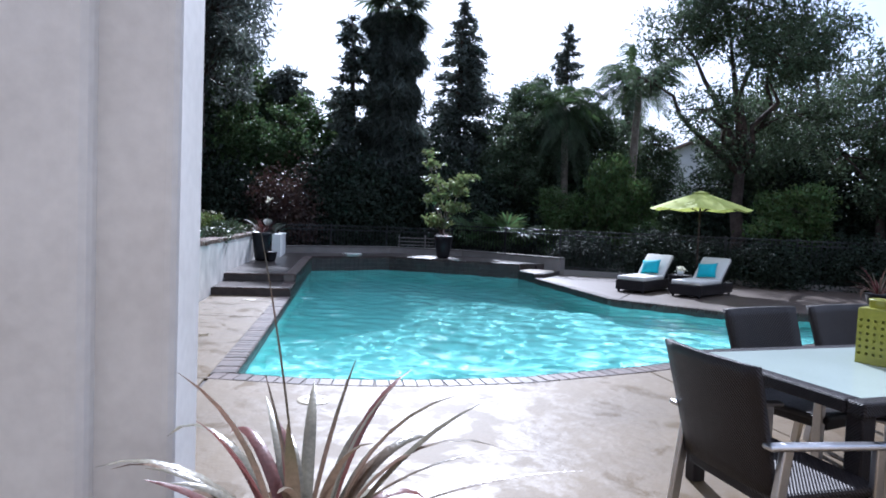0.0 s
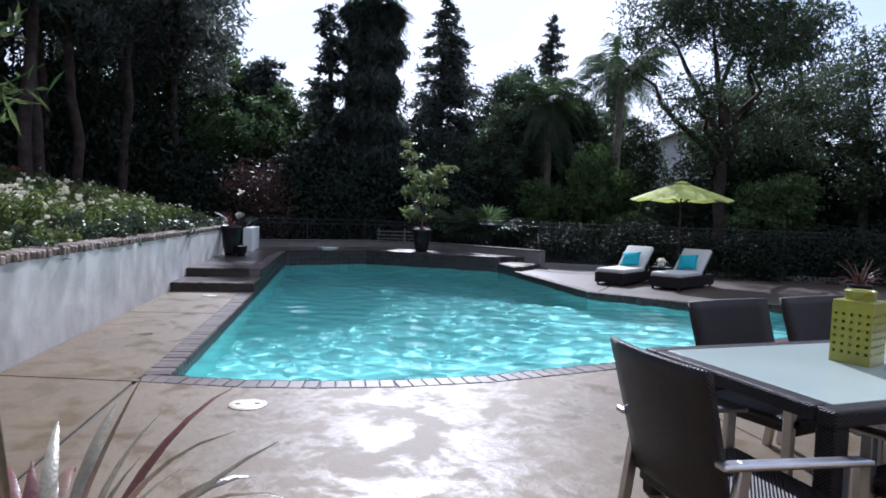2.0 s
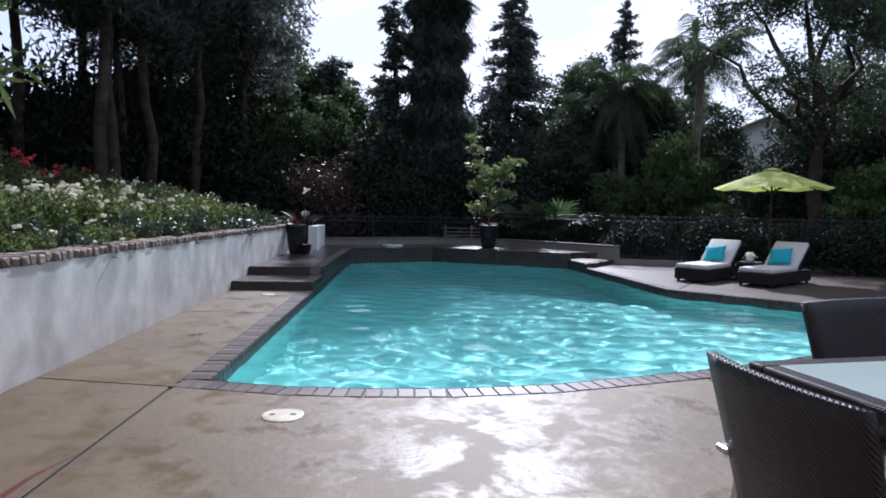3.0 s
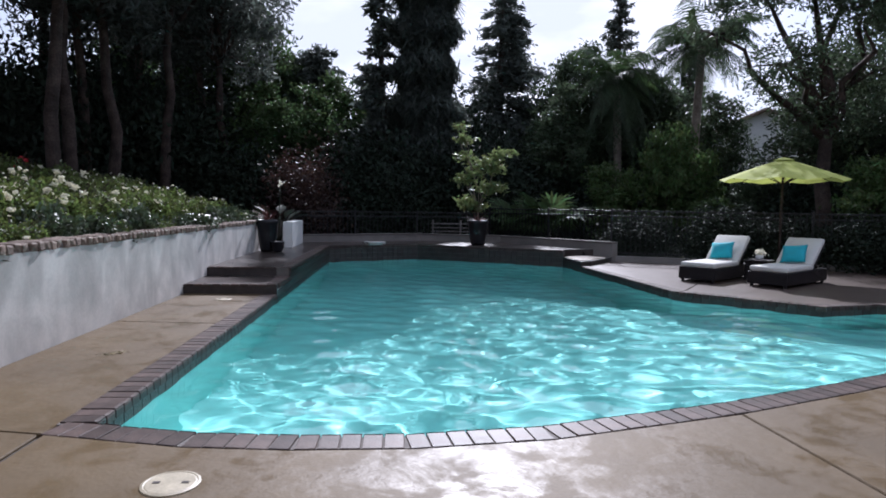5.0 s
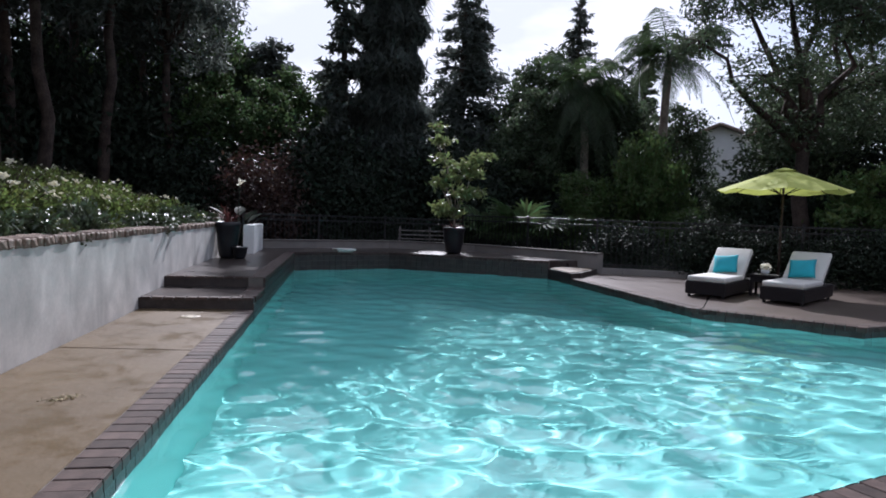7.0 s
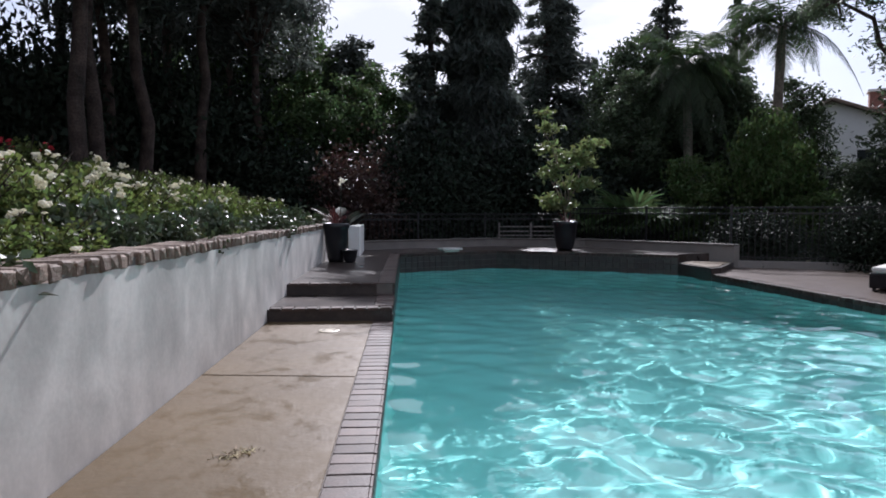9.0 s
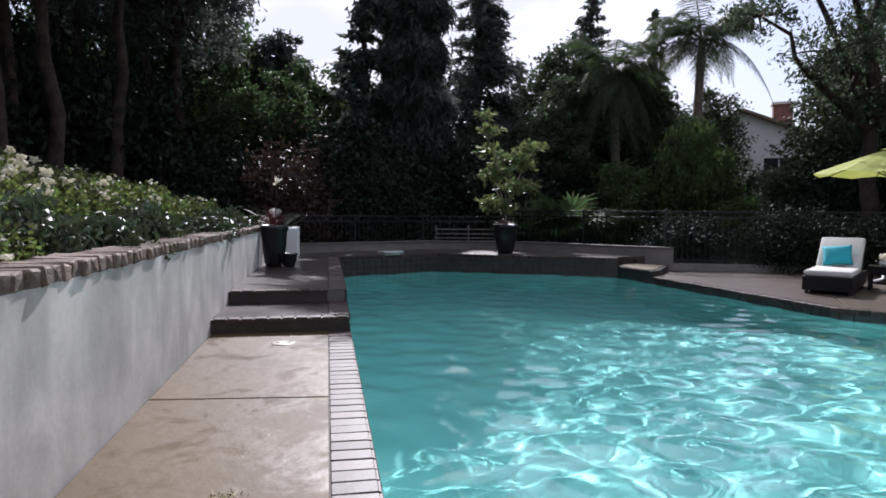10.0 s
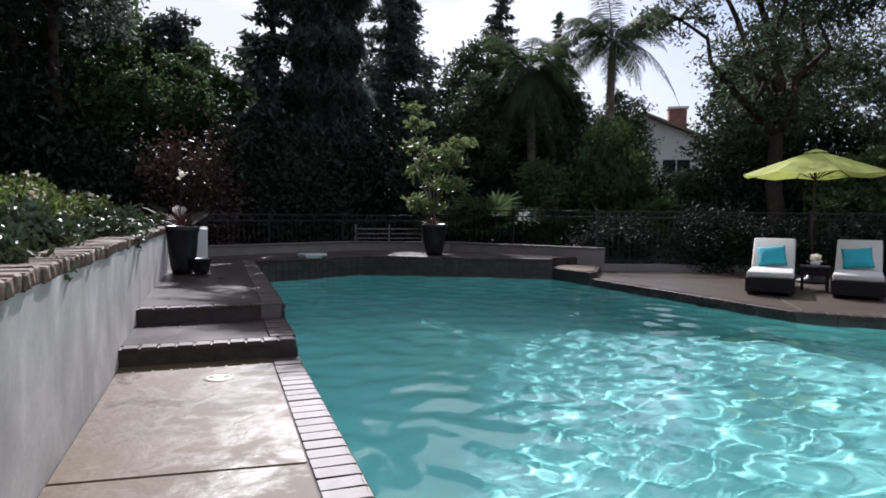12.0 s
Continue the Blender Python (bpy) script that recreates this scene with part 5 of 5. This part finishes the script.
def lantern():
    """A square ceramic lantern pierced with rows of square holes, and an open neck."""
    t = thing("lantern", "lime green ceramic lantern pierced with square holes", "lantern", group="lanterns on the table")
    w, h, nx, nz = 0.168, 0.28, 5, 8
    bm = bmesh.new()
    for side in range(4):
        turn = Matrix.Rotation(side * math.pi / 2, 3, "Z")
        def vert(x, z, d):
            return bm.verts.new(turn @ Vector((x, -w / 2 + d, z)))
        cw, chh = w / nx, h / nz
        for i in range(nx):
            for j in range(nz):
                x0, z0 = -w / 2 + cw * i, chh * j
                solid = j in (0, nz - 1)
                o = [(x0, z0), (x0 + cw, z0), (x0 + cw, z0 + chh), (x0, z0 + chh)]
                if solid:
                    bm.faces.new([vert(x, z, 0) for x, z in o])
                    continue
                k = 0.31
                q = [(x0 + cw * k, z0 + chh * k), (x0 + cw * (1 - k), z0 + chh * k), (x0 + cw * (1 - k), z0 + chh * (1 - k)), (x0 + cw * k, z0 + chh * (1 - k))]
                for e in range(4):
                    g2 = (e + 1) % 4
                    bm.faces.new([vert(*o[e], 0), vert(*o[g2], 0), vert(*q[g2], 0), vert(*q[e], 0)])
                    bm.faces.new([vert(*q[e], 0), vert(*q[g2], 0), vert(*q[g2], 0.008), vert(*q[e], 0.008)])
                    bm.faces.new([vert(*q[e], 0.008), vert(*q[g2], 0.008), vert(*o[g2], 0.008), vert(*o[e], 0.008)])
    bmesh.ops.remove_doubles(bm, verts=bm.verts[:], dist=0.0005)
    part("body", bm, LIME_CERAMIC, t)
    part("shoulder", box(w, w, 0.016, 0.006, (0, 0, h + 0.004)), LIME_CERAMIC, t)
    part("foot", box(w + 0.004, w + 0.004, 0.012, 0.004, (0, 0, 0.006)), LIME_CERAMIC, t)
    prof = [(0.062, h + 0.01), (0.062, h + 0.045), (0.067, h + 0.052), (0.062, h + 0.058), (0.054, h + 0.052), (0.054, h + 0.012)]
    v, f = lathe(prof, 24)
    part("neck", mesh_of("neck", v, f[:-2], True), LIME_CERAMIC, t)
    return t


lamp_a = lantern()
lamp_a.matrix_basis = pose(4.02, -2.80, 0.80, 0, 0, 26) @ Matrix.Scale(1.12, 4)
copy_thing(lamp_a, pose(4.70, -2.55, 0.80, 0, 0, 18) @ Matrix.Scale(1.12, 4))


# ---- pots and plants on the terrace ----
def turned_pot(name, label, profile, mat, m, category="plant pot"):
    v, f = lathe(profile, 28)
    t = thing(name, label, category)
    part("pot", mesh_of("pot", v, f, True), mat, t)
    r = profile[-1][0]
    vv, ff = lathe([(0.0, profile[-1][1] - 0.05), (r, profile[-1][1] - 0.045)], 20)
    part("soil", mesh_of("soil", vv, ff), SOIL, t)
    t.matrix_basis = m
    return t


def pot_profile(r, h):
    return [(r * 0.62, 0.0), (r * 0.72, h * 0.1), (r * 0.9, h * 0.5), (r * 0.97, h * 0.85), (r * 1.06, h * 0.9), (r * 1.06, h * 0.98), (r * 0.98, h), (r * 0.9, h * 0.97)]


turned_pot("tall_pot", "tall black glazed pot beside the planter wall", pot_profile(0.24, 0.74), POT_BLACK, pose(-1.29, 10.75, RIM_Z))
turned_pot("small_pot", "small dark glazed pot on the terrace", pot_profile(0.15, 0.24), POT_BLACK, pose(-1.02, 10.58, RIM_Z))
turned_pot("tree_pot", "black glazed pot with a small tree on the rim", pot_profile(0.30, 0.72), POT_BLACK, pose(4.08, 14.2, RIM_Z))


def sword_leaves(name, label, count, ln, width, spread, seed, mats, segs=9, upright=0.5, category="plant"):
    """A clump of strap leaves, each one bowing over under its own weight."""
    rng = random.Random(seed)
    t = thing(name, label, category)
    for k in range(count):
        a = k * 2.399 + rng.uniform(-0.3, 0.3)
        l = ln * rng.uniform(0.6, 1.1)
        tilt = rng.uniform(0.06, spread)
        bend = rng.uniform(0.4, 2.4) * (0.4 + tilt)
        side = Vector((-math.sin(a), math.cos(a), 0))
        p = Vector((math.cos(a) * 0.05, math.sin(a) * 0.05, 0))
        verts, faces = [], []
        th = tilt
        twist = rng.uniform(-0.5, 0.5)
        for i in range(segs + 1):
            s = i / segs
            w = width * (0.55 + 0.9 * s) * (1 - s ** 2.2) * rng.uniform(0.98, 1.02) + 0.002
            d = Vector((math.cos(a) * math.sin(th), math.sin(a) * math.sin(th), math.cos(th)))
            up = side.cross(d)
            sd = (side * math.cos(twist * s) + up * math.sin(twist * s)).normalized()
            verts += [p - sd * w / 2, p + up * -w * 0.22, p + sd * w / 2]
            p = p + d * l / segs
            th += bend * (s + 0.3) * 1.6 / segs
        for i in range(segs):
            b = i * 3
            faces += [(b, b + 1, b + 4, b + 3), (b + 1, b + 2, b + 5, b + 4)]
        part("leaf", mesh_of("leaf", verts, faces, True), mats[k % len(mats)], t)
    return t


sword_leaves("red_flax", "red strappy plant in the tall black pot", 40, 0.5, 0.018, 1.0, 7, [FLAX_MAROON]).matrix_basis = pose(-1.29, 10.75, RIM_Z + 0.69)
sword_leaves("red_flax", "red strappy plant at the foot of the small tree", 24, 0.45, 0.02, 1.0, 8, [FLAX_MAROON]).matrix_basis = pose(4.08, 14.2, RIM_Z + 0.66)
potted = broadleaf("slender young tree with pale green leaves in a pot", 2.9,
                   [(-0.1, 0.1, 0.55, 0.35, 0.35, 0.3), (0.12, 0, 0.95, 0.42, 0.4, 0.22), (-0.35, 0, 1.3, 0.38, 0.35, 0.14), (0.3, 0.1, 1.55, 0.45, 0.35, 0.14), (-0.25, 0.1, 1.85, 0.36, 0.3, 0.14),
                    (0.62, 0.0, 2.0, 0.42, 0.3, 0.13), (-0.3, 0, 2.35, 0.3, 0.28, 0.16), (-0.42, 0, 2.7, 0.2, 0.2, 0.12), (0.1, 0, 1.75, 0.3, 0.3, 0.2)],
                   LEAF_PALE, 85, 1400, (0.17, 0.06), 0.026, PALE_BARK, "potted tree", "potted_tree", "", (0, 0), 0.12, 0.2)
potted.matrix_basis = pose(4.08, 14.2, RIM_Z + 0.68) @ Matrix.Diagonal((1.3, 1.2, 1.0, 1))


def bird_plant():
    """A broad-leaved plant with a white flower on a tall stalk."""
    t = thing("paddle_plant", "broad-leaved plant with a white flower behind the pot", "plant")
    rng = random.Random(3)
    for k in range(6):
        a = k * 2.4
        v, f = [], []
        l = rng.uniform(0.6, 1.0)
        end = Vector((math.cos(a) * 0.3, math.sin(a) * 0.3, l))
        tube([(0, 0, 0), end * 0.6 + Vector((0, 0, 0.1)), end], [0.018, 0.014, 0.008], 6, v, f)
        d = Vector((math.cos(a) * 0.7, math.sin(a) * 0.7, 0.6)).normalized()
        sd = Vector((-math.sin(a), math.cos(a), 0))
        b = len(v)
        for i in range(7):
            s = i / 6
            w = 0.13 * math.sin(math.pi * (0.08 + 0.92 * s)) + 0.003
            p = end + d * 0.55 * s + Vector((0, 0, -0.15 * s * s))
            v += [p - sd * w + Vector((0, 0, 0.03)), p, p + sd * w + Vector((0, 0, 0.03))]
        for i in range(6):
            q = b + i * 3
            f += [(q, q + 1, q + 4, q + 3), (q + 1, q + 2, q + 5, q + 4)]
        part("leaf", mesh_of("leaf", v, f, True), LEAF_DEEP_SHADE, t)
    v, f = tube([(0, 0, 0), (0.02, 0.0, 1.0), (0.05, 0, 1.62)], [0.014, 0.01, 0.008], 6)
    part("stalk", mesh_of("stalk", v, f, True), LEAF_DEEP_SHADE, t)
    nr = np.random.default_rng(4)
    part("flower", leaf_cloud("flower", nr.normal(size=(14, 3)) * 0.035 + (0.05, 0, 1.66), 0.10, 0.05, nr), PETAL_WHITE, t, "white flower head")
    return t


bird_plant().matrix_basis = pose(-1.45, 12.9, RIM_Z, 0, 0, 40)


def fan_shrub(label, r, seed, n=16):
    rng = random.Random(seed)
    t = thing("fan_palm_shrub", label, "palm shrub")
    for k in range(n):
        v, f = [], []
        fan_leaf(v, f, (0, 0, 0.2), k * 2.4, rng.uniform(0.15, 1.2), r * rng.uniform(0.8, 1.1), rng, 20)
        part("frond", mesh_of("frond", v, f), LEAF_MID, t)
    return t


fan_shrub("low fan palm with bright green leaves behind the fence", 1.15, 12).matrix_basis = pose(7.0, 17.2, 0.5)
fan_shrub("low fan palm with dark green leaves behind the fence", 1.1, 13).matrix_basis = pose(5.9, 17.8, 0.4)


# ---- rose bed on the bank ----
def bloom_mesh(seed):
    """One full rose: a ruffled ball of petals, all of one piece."""
    nr = np.random.default_rng(seed)
    bm = bmesh.new()
    bmesh.ops.create_icosphere(bm, subdivisions=2, radius=0.034)
    for v in bm.verts:
        a = math.atan2(v.co.y, v.co.x)
        v.co *= 0.82 + 0.28 * math.sin(a * 5 + v.co.z * 160) + nr.uniform(-0.12, 0.12)
        v.co.z *= 0.7
    return bm_mesh("bloom", bm)


BLOOM_WHITE, BLOOM_RED = bloom_mesh(1), bloom_mesh(2)


def rose_bush(seed, label, petals, blooms):
    rng = random.Random(seed)
    nr = np.random.default_rng(seed)
    t = thing("rose_bush", label, "rose bush", group="roses in the planter")
    n = 2300
    d = nr.normal(size=(n, 3))
    d[:, 2] = np.abs(d[:, 2])
    d /= np.linalg.norm(d, axis=1)[:, None]
    c = d * (nr.uniform(0.25, 1.0, (n, 1)) ** 0.5) * np.array([0.62, 0.62, 0.58])
    bump = 0.85 + 0.3 * np.sin(c[:, 0] * 9 + seed) * np.sin(c[:, 1] * 8 - seed)
    c *= bump[:, None]
    c[:, 2] += 0.02
    v, f = [], []
    for k in range(16):
        a = rng.uniform(0, 6.28)
        e = (math.cos(a) * 0.4, math.sin(a) * 0.4, rng.uniform(0.35, 0.66))
        tube([(0, 0, -0.1), (e[0] * 0.4, e[1] * 0.4, e[2] * 0.55), e], [0.012, 0.008, 0.004], 4, v, f)
    part("stem", mesh_of("stem", v, f), BARK, t)
    part("foliage", leaf_cloud("foliage", c, 0.07, 0.04, nr, 0.0), LEAF_ROSE, t)
    for k in range(blooms):
        a = rng.uniform(0, 6.28)
        q = rng.uniform(0.1, 1.0)
        x, y, z = math.cos(a) * 0.6 * q, math.sin(a) * 0.6 * q, 0.62 * math.sqrt(max(0.0, 1 - 0.8 * q * q)) + 0.03
        for _ in range(rng.choice((1, 2, 4, 5))):
            b = part("bloom", BLOOM_WHITE if petals is PETAL_WHITE else BLOOM_RED, petals, t)
            b.matrix_basis = pose(x + rng.uniform(-0.055, 0.055), y + rng.uniform(-0.055, 0.055), z + rng.uniform(-0.05, 0.03), rng.uniform(-40, 40), rng.uniform(-40, 40), rng.uniform(0, 360)) @ Matrix.Scale(rng.uniform(0.6, 1.3), 4)
    return t


white_a = rose_bush(1, "low rose bush with clusters of white blooms", PETAL_WHITE, 8)
white_b = rose_bush(2, "low leafy rose bush with a few white blooms", PETAL_WHITE, 4)
red_a = rose_bush(3, "rose bush with red blooms at the back of the bed", PETAL_RED, 7)
plain = rose_bush(4, "leafy green rose bush almost without blooms", PETAL_WHITE, 2)
glossy = place(shrub("low glossy dark-leaved shrub along the planter edge", 0.42, 0.42, 0.34, LEAF_GLOSSY, 95, 1500, (0.085, 0.045), "edging_shrub", "shrub", "edging shrubs in the planter"), WALL_X - 0.5, -3.3, 0.88)
rng = random.Random(77)
used = set()
for row in range(6):
    for k in range(22):
        x = WALL_X - 0.55 - row * 0.62 + rng.uniform(-0.12, 0.12)
        y = -2.8 + k * 0.68 + rng.uniform(-0.15, 0.15)
        zz = 0.87 + row * 0.13 + rng.uniform(-0.03, 0.03)
        pick = rng.random()
        if row == 0 and pick < 0.7:
            again(glossy, x + 0.03, y, 0.88, rng.uniform(0, 360), rng.uniform(0.8, 1.1), rng.uniform(0.7, 1.1))
            continue
        if row >= 4 and pick < 0.45 and y < 7.5:
            src = red_a
        elif row <= 3 and y < 6.5:
            src = white_a if pick < 0.5 else white_b if pick < 0.8 else plain
        else:
            src = plain if pick < 0.75 else white_b
        s = rng.uniform(0.75, 1.05) * (0.72 if row == 0 else 1.22 if src is red_a else 1.0)
        if src.name in used:
            again(src, x, y, zz, rng.uniform(0, 360), s, s * rng.uniform(0.85, 1.15) * (0.75 if row == 0 else 1.0))
        else:
            used.add(src.name)
            place(src, x, y, zz, 0, s)


# ---- patio plants close to the walk ----
flax = sword_leaves("flax_plant", "bronze and pink striped flax clump in a pot", 70, 0.52, 0.042, 1.3, 15, [FLAX, FLAX_GREY, FLAX, FLAX_GREY, FLAX_RED])
flax.matrix_basis = pose(0.82, -4.50, 0.72)
for yaw, ln, bend, lean in ((165, 0.80, 0.10, 0.10), (60, 0.5, 0.35, 0.30), (5, 0.66, 0.9, 0.7), (-8, 0.72, 0.5, 0.95), (140, 0.45, 0.2, 0.2)):
    a = radians(yaw)
    side = Vector((-math.sin(a), math.cos(a), 0))
    p, th, verts, faces = Vector((0, 0, 0)), lean, [], []
    for i in range(11):
        q = i / 10
        w = 0.015 * (0.6 + 0.7 * q) * (1 - q ** 2.4) + 0.002
        d = Vector((math.cos(a) * math.sin(th), math.sin(a) * math.sin(th), math.cos(th)))
        verts += [p - side * w / 2, p - side.cross(d) * w * 0.22, p + side * w / 2]
        p = p + d * ln / 10
        th += bend * 0.12
    for i in range(10):
        b = i * 3
        faces += [(b, b + 1, b + 4, b + 3), (b + 1, b + 2, b + 5, b + 4)]
    part("leaf", mesh_of("leaf", verts, faces, True), FLAX, flax)
turned_pot("flax_pot", "tall clay pot holding the flax clump", pot_profile(0.2, 0.75), POT_CLAY, pose(0.82, -4.50, 0.0))


def bamboo(m):
    """A bamboo clump with arching canes and narrow leaves near their ends."""
    t = thing("bamboo", "bamboo with arching canes and narrow green leaves", "bamboo")
    rng = random.Random(19)
    nr = np.random.default_rng(19)
    for end in ((0.95, 0.2, 1.95), (0.8, 0.35, 2.25), (0.7, -0.1, 2.45), (0.9, 0.05, 1.78), (0.6, 0.3, 2.7)):
        v, f = [], []
        a, b = Vector((rng.uniform(-0.1, 0.1), rng.uniform(-0.1, 0.1), 0)), Vector(end)
        line = [a.lerp(b, i / 8) + Vector((0, 0, 0.35 * math.sin(i / 8 * 3.0))) + Vector((-0.22 * math.sin(i / 8 * 3.14), 0, 0)) for i in range(9)]
        tube(line, [0.012 - 0.0011 * i for i in range(9)], 6, v, f)
        cane = part("cane", mesh_of("cane", v, f, True), LEAF_MID, t)
        cs = [line[i].lerp(line[i + 1], rng.random()) + Vector((rng.uniform(-0.07, 0.07), rng.uniform(-0.07, 0.07), rng.uniform(-0.08, 0.02))) for i in (5, 6, 6, 7, 7, 7, 7) for _ in range(3)]
        part("leaves", leaf_cloud("leaves", np.array([tuple(c) for c in cs]), 0.17, 0.026, nr, 0.3), LEAF_LIGHT, cane)
    t.matrix_basis = m
    return t


bamboo(pose(-1.27, -1.95, 0.0) @ Matrix.Diagonal((1, 1, 1.13, 1)))

# skimmer lids and leaf litter on the paving
for x, y, label, r in ((0.68, -0.78, "round cream plastic skimmer lid set in the paving", 0.13), (-0.76, 5.27, "round pale drain lid set in the paving", 0.1)):
    lid = thing("skimmer_lid", label, "drain cover")
    v, f = lathe([(r + 0.012, -0.01), (r + 0.012, 0.004), (r, 0.007), (r * 0.96, 0.004), (r * 0.9, 0.006), (0.0, 0.007)], 32)
    part("lid", mesh_of("lid", v, f), PLASTIC_CREAM, lid)
    for s in (-1, 1):
        part("finger_hole", box(0.035, 0.02, 0.004, 0.0, (s * r * 0.55, 0, 0.0075)), JOINT, lid)
    lid.matrix_basis = pose(x, y, 0.002)
nr = np.random.default_rng(23)
cs = nr.normal(size=(90, 3)) * (0.05, 0.03, 0.006)
cs[:, 2] = np.abs(cs[:, 2]) + 0.008
litter = tagged(part("leaf_litter", leaf_cloud("leaf_litter", cs, 0.06, 0.008, nr), DRY_GRASS, None, "", pose(-0.82, 1.95, 0.0, 0, 0, 30) @ Matrix.Diagonal((1, 1, 0.45, 1))), "small heap of dry straw litter on the paving", "leaf litter", "", "stuff")


# ---- small things at the edges ----
rail = thing("rail_fence", "weathered grey rail fence in the shade behind the wall", "fence")
for z in (0.56, 0.69, 0.83):
    part("rail", box(2.1, 0.03, 0.04, 0.006, (0, 0, z)), LOW_STUCCO, rail)
for x in (-0.98, 0.0, 0.98):
    part("post", box(0.06, 0.06, 0.95, 0.006, (x, 0.045, 0.475)), LOW_STUCCO, rail)
rail.matrix_basis = pose(3.9, 17.6, -0.02, 0, 0, -6)
turned_pot("low_pot", "low dark pot at the edge of the deck", pot_profile(0.24, 0.3), POT_BLACK, pose(12.6, 6.0, 0.0))
sword_leaves("spiky_plant", "dark red spiky plant in the low pot", 36, 0.75, 0.03, 0.95, 29, [FLAX_MAROON, FLAX]).matrix_basis = pose(12.6, 6.0, 0.26)

mast = thing("antenna_mast", "thin grey antenna mast above the far roofs", "antenna")
v, f = tube([(0, 0, 0), (0, 0, 11.6)], [0.05, 0.03], 8)
part("mast", mesh_of("mast", v, f, True), ALUMINIUM, mast)
part("boom", box(0.9, 0.03, 0.03, 0.0, (0, 0, 11.3)), ALUMINIUM, mast)
for k in range(4):
    part("element", box(0.02, 0.7 - 0.1 * k, 0.02, 0.0, (-0.4 + 0.27 * k, 0, 11.3)), ALUMINIUM, mast)
mast.matrix_basis = pose(17.6, 30.8, 0, 0, 0, 35)
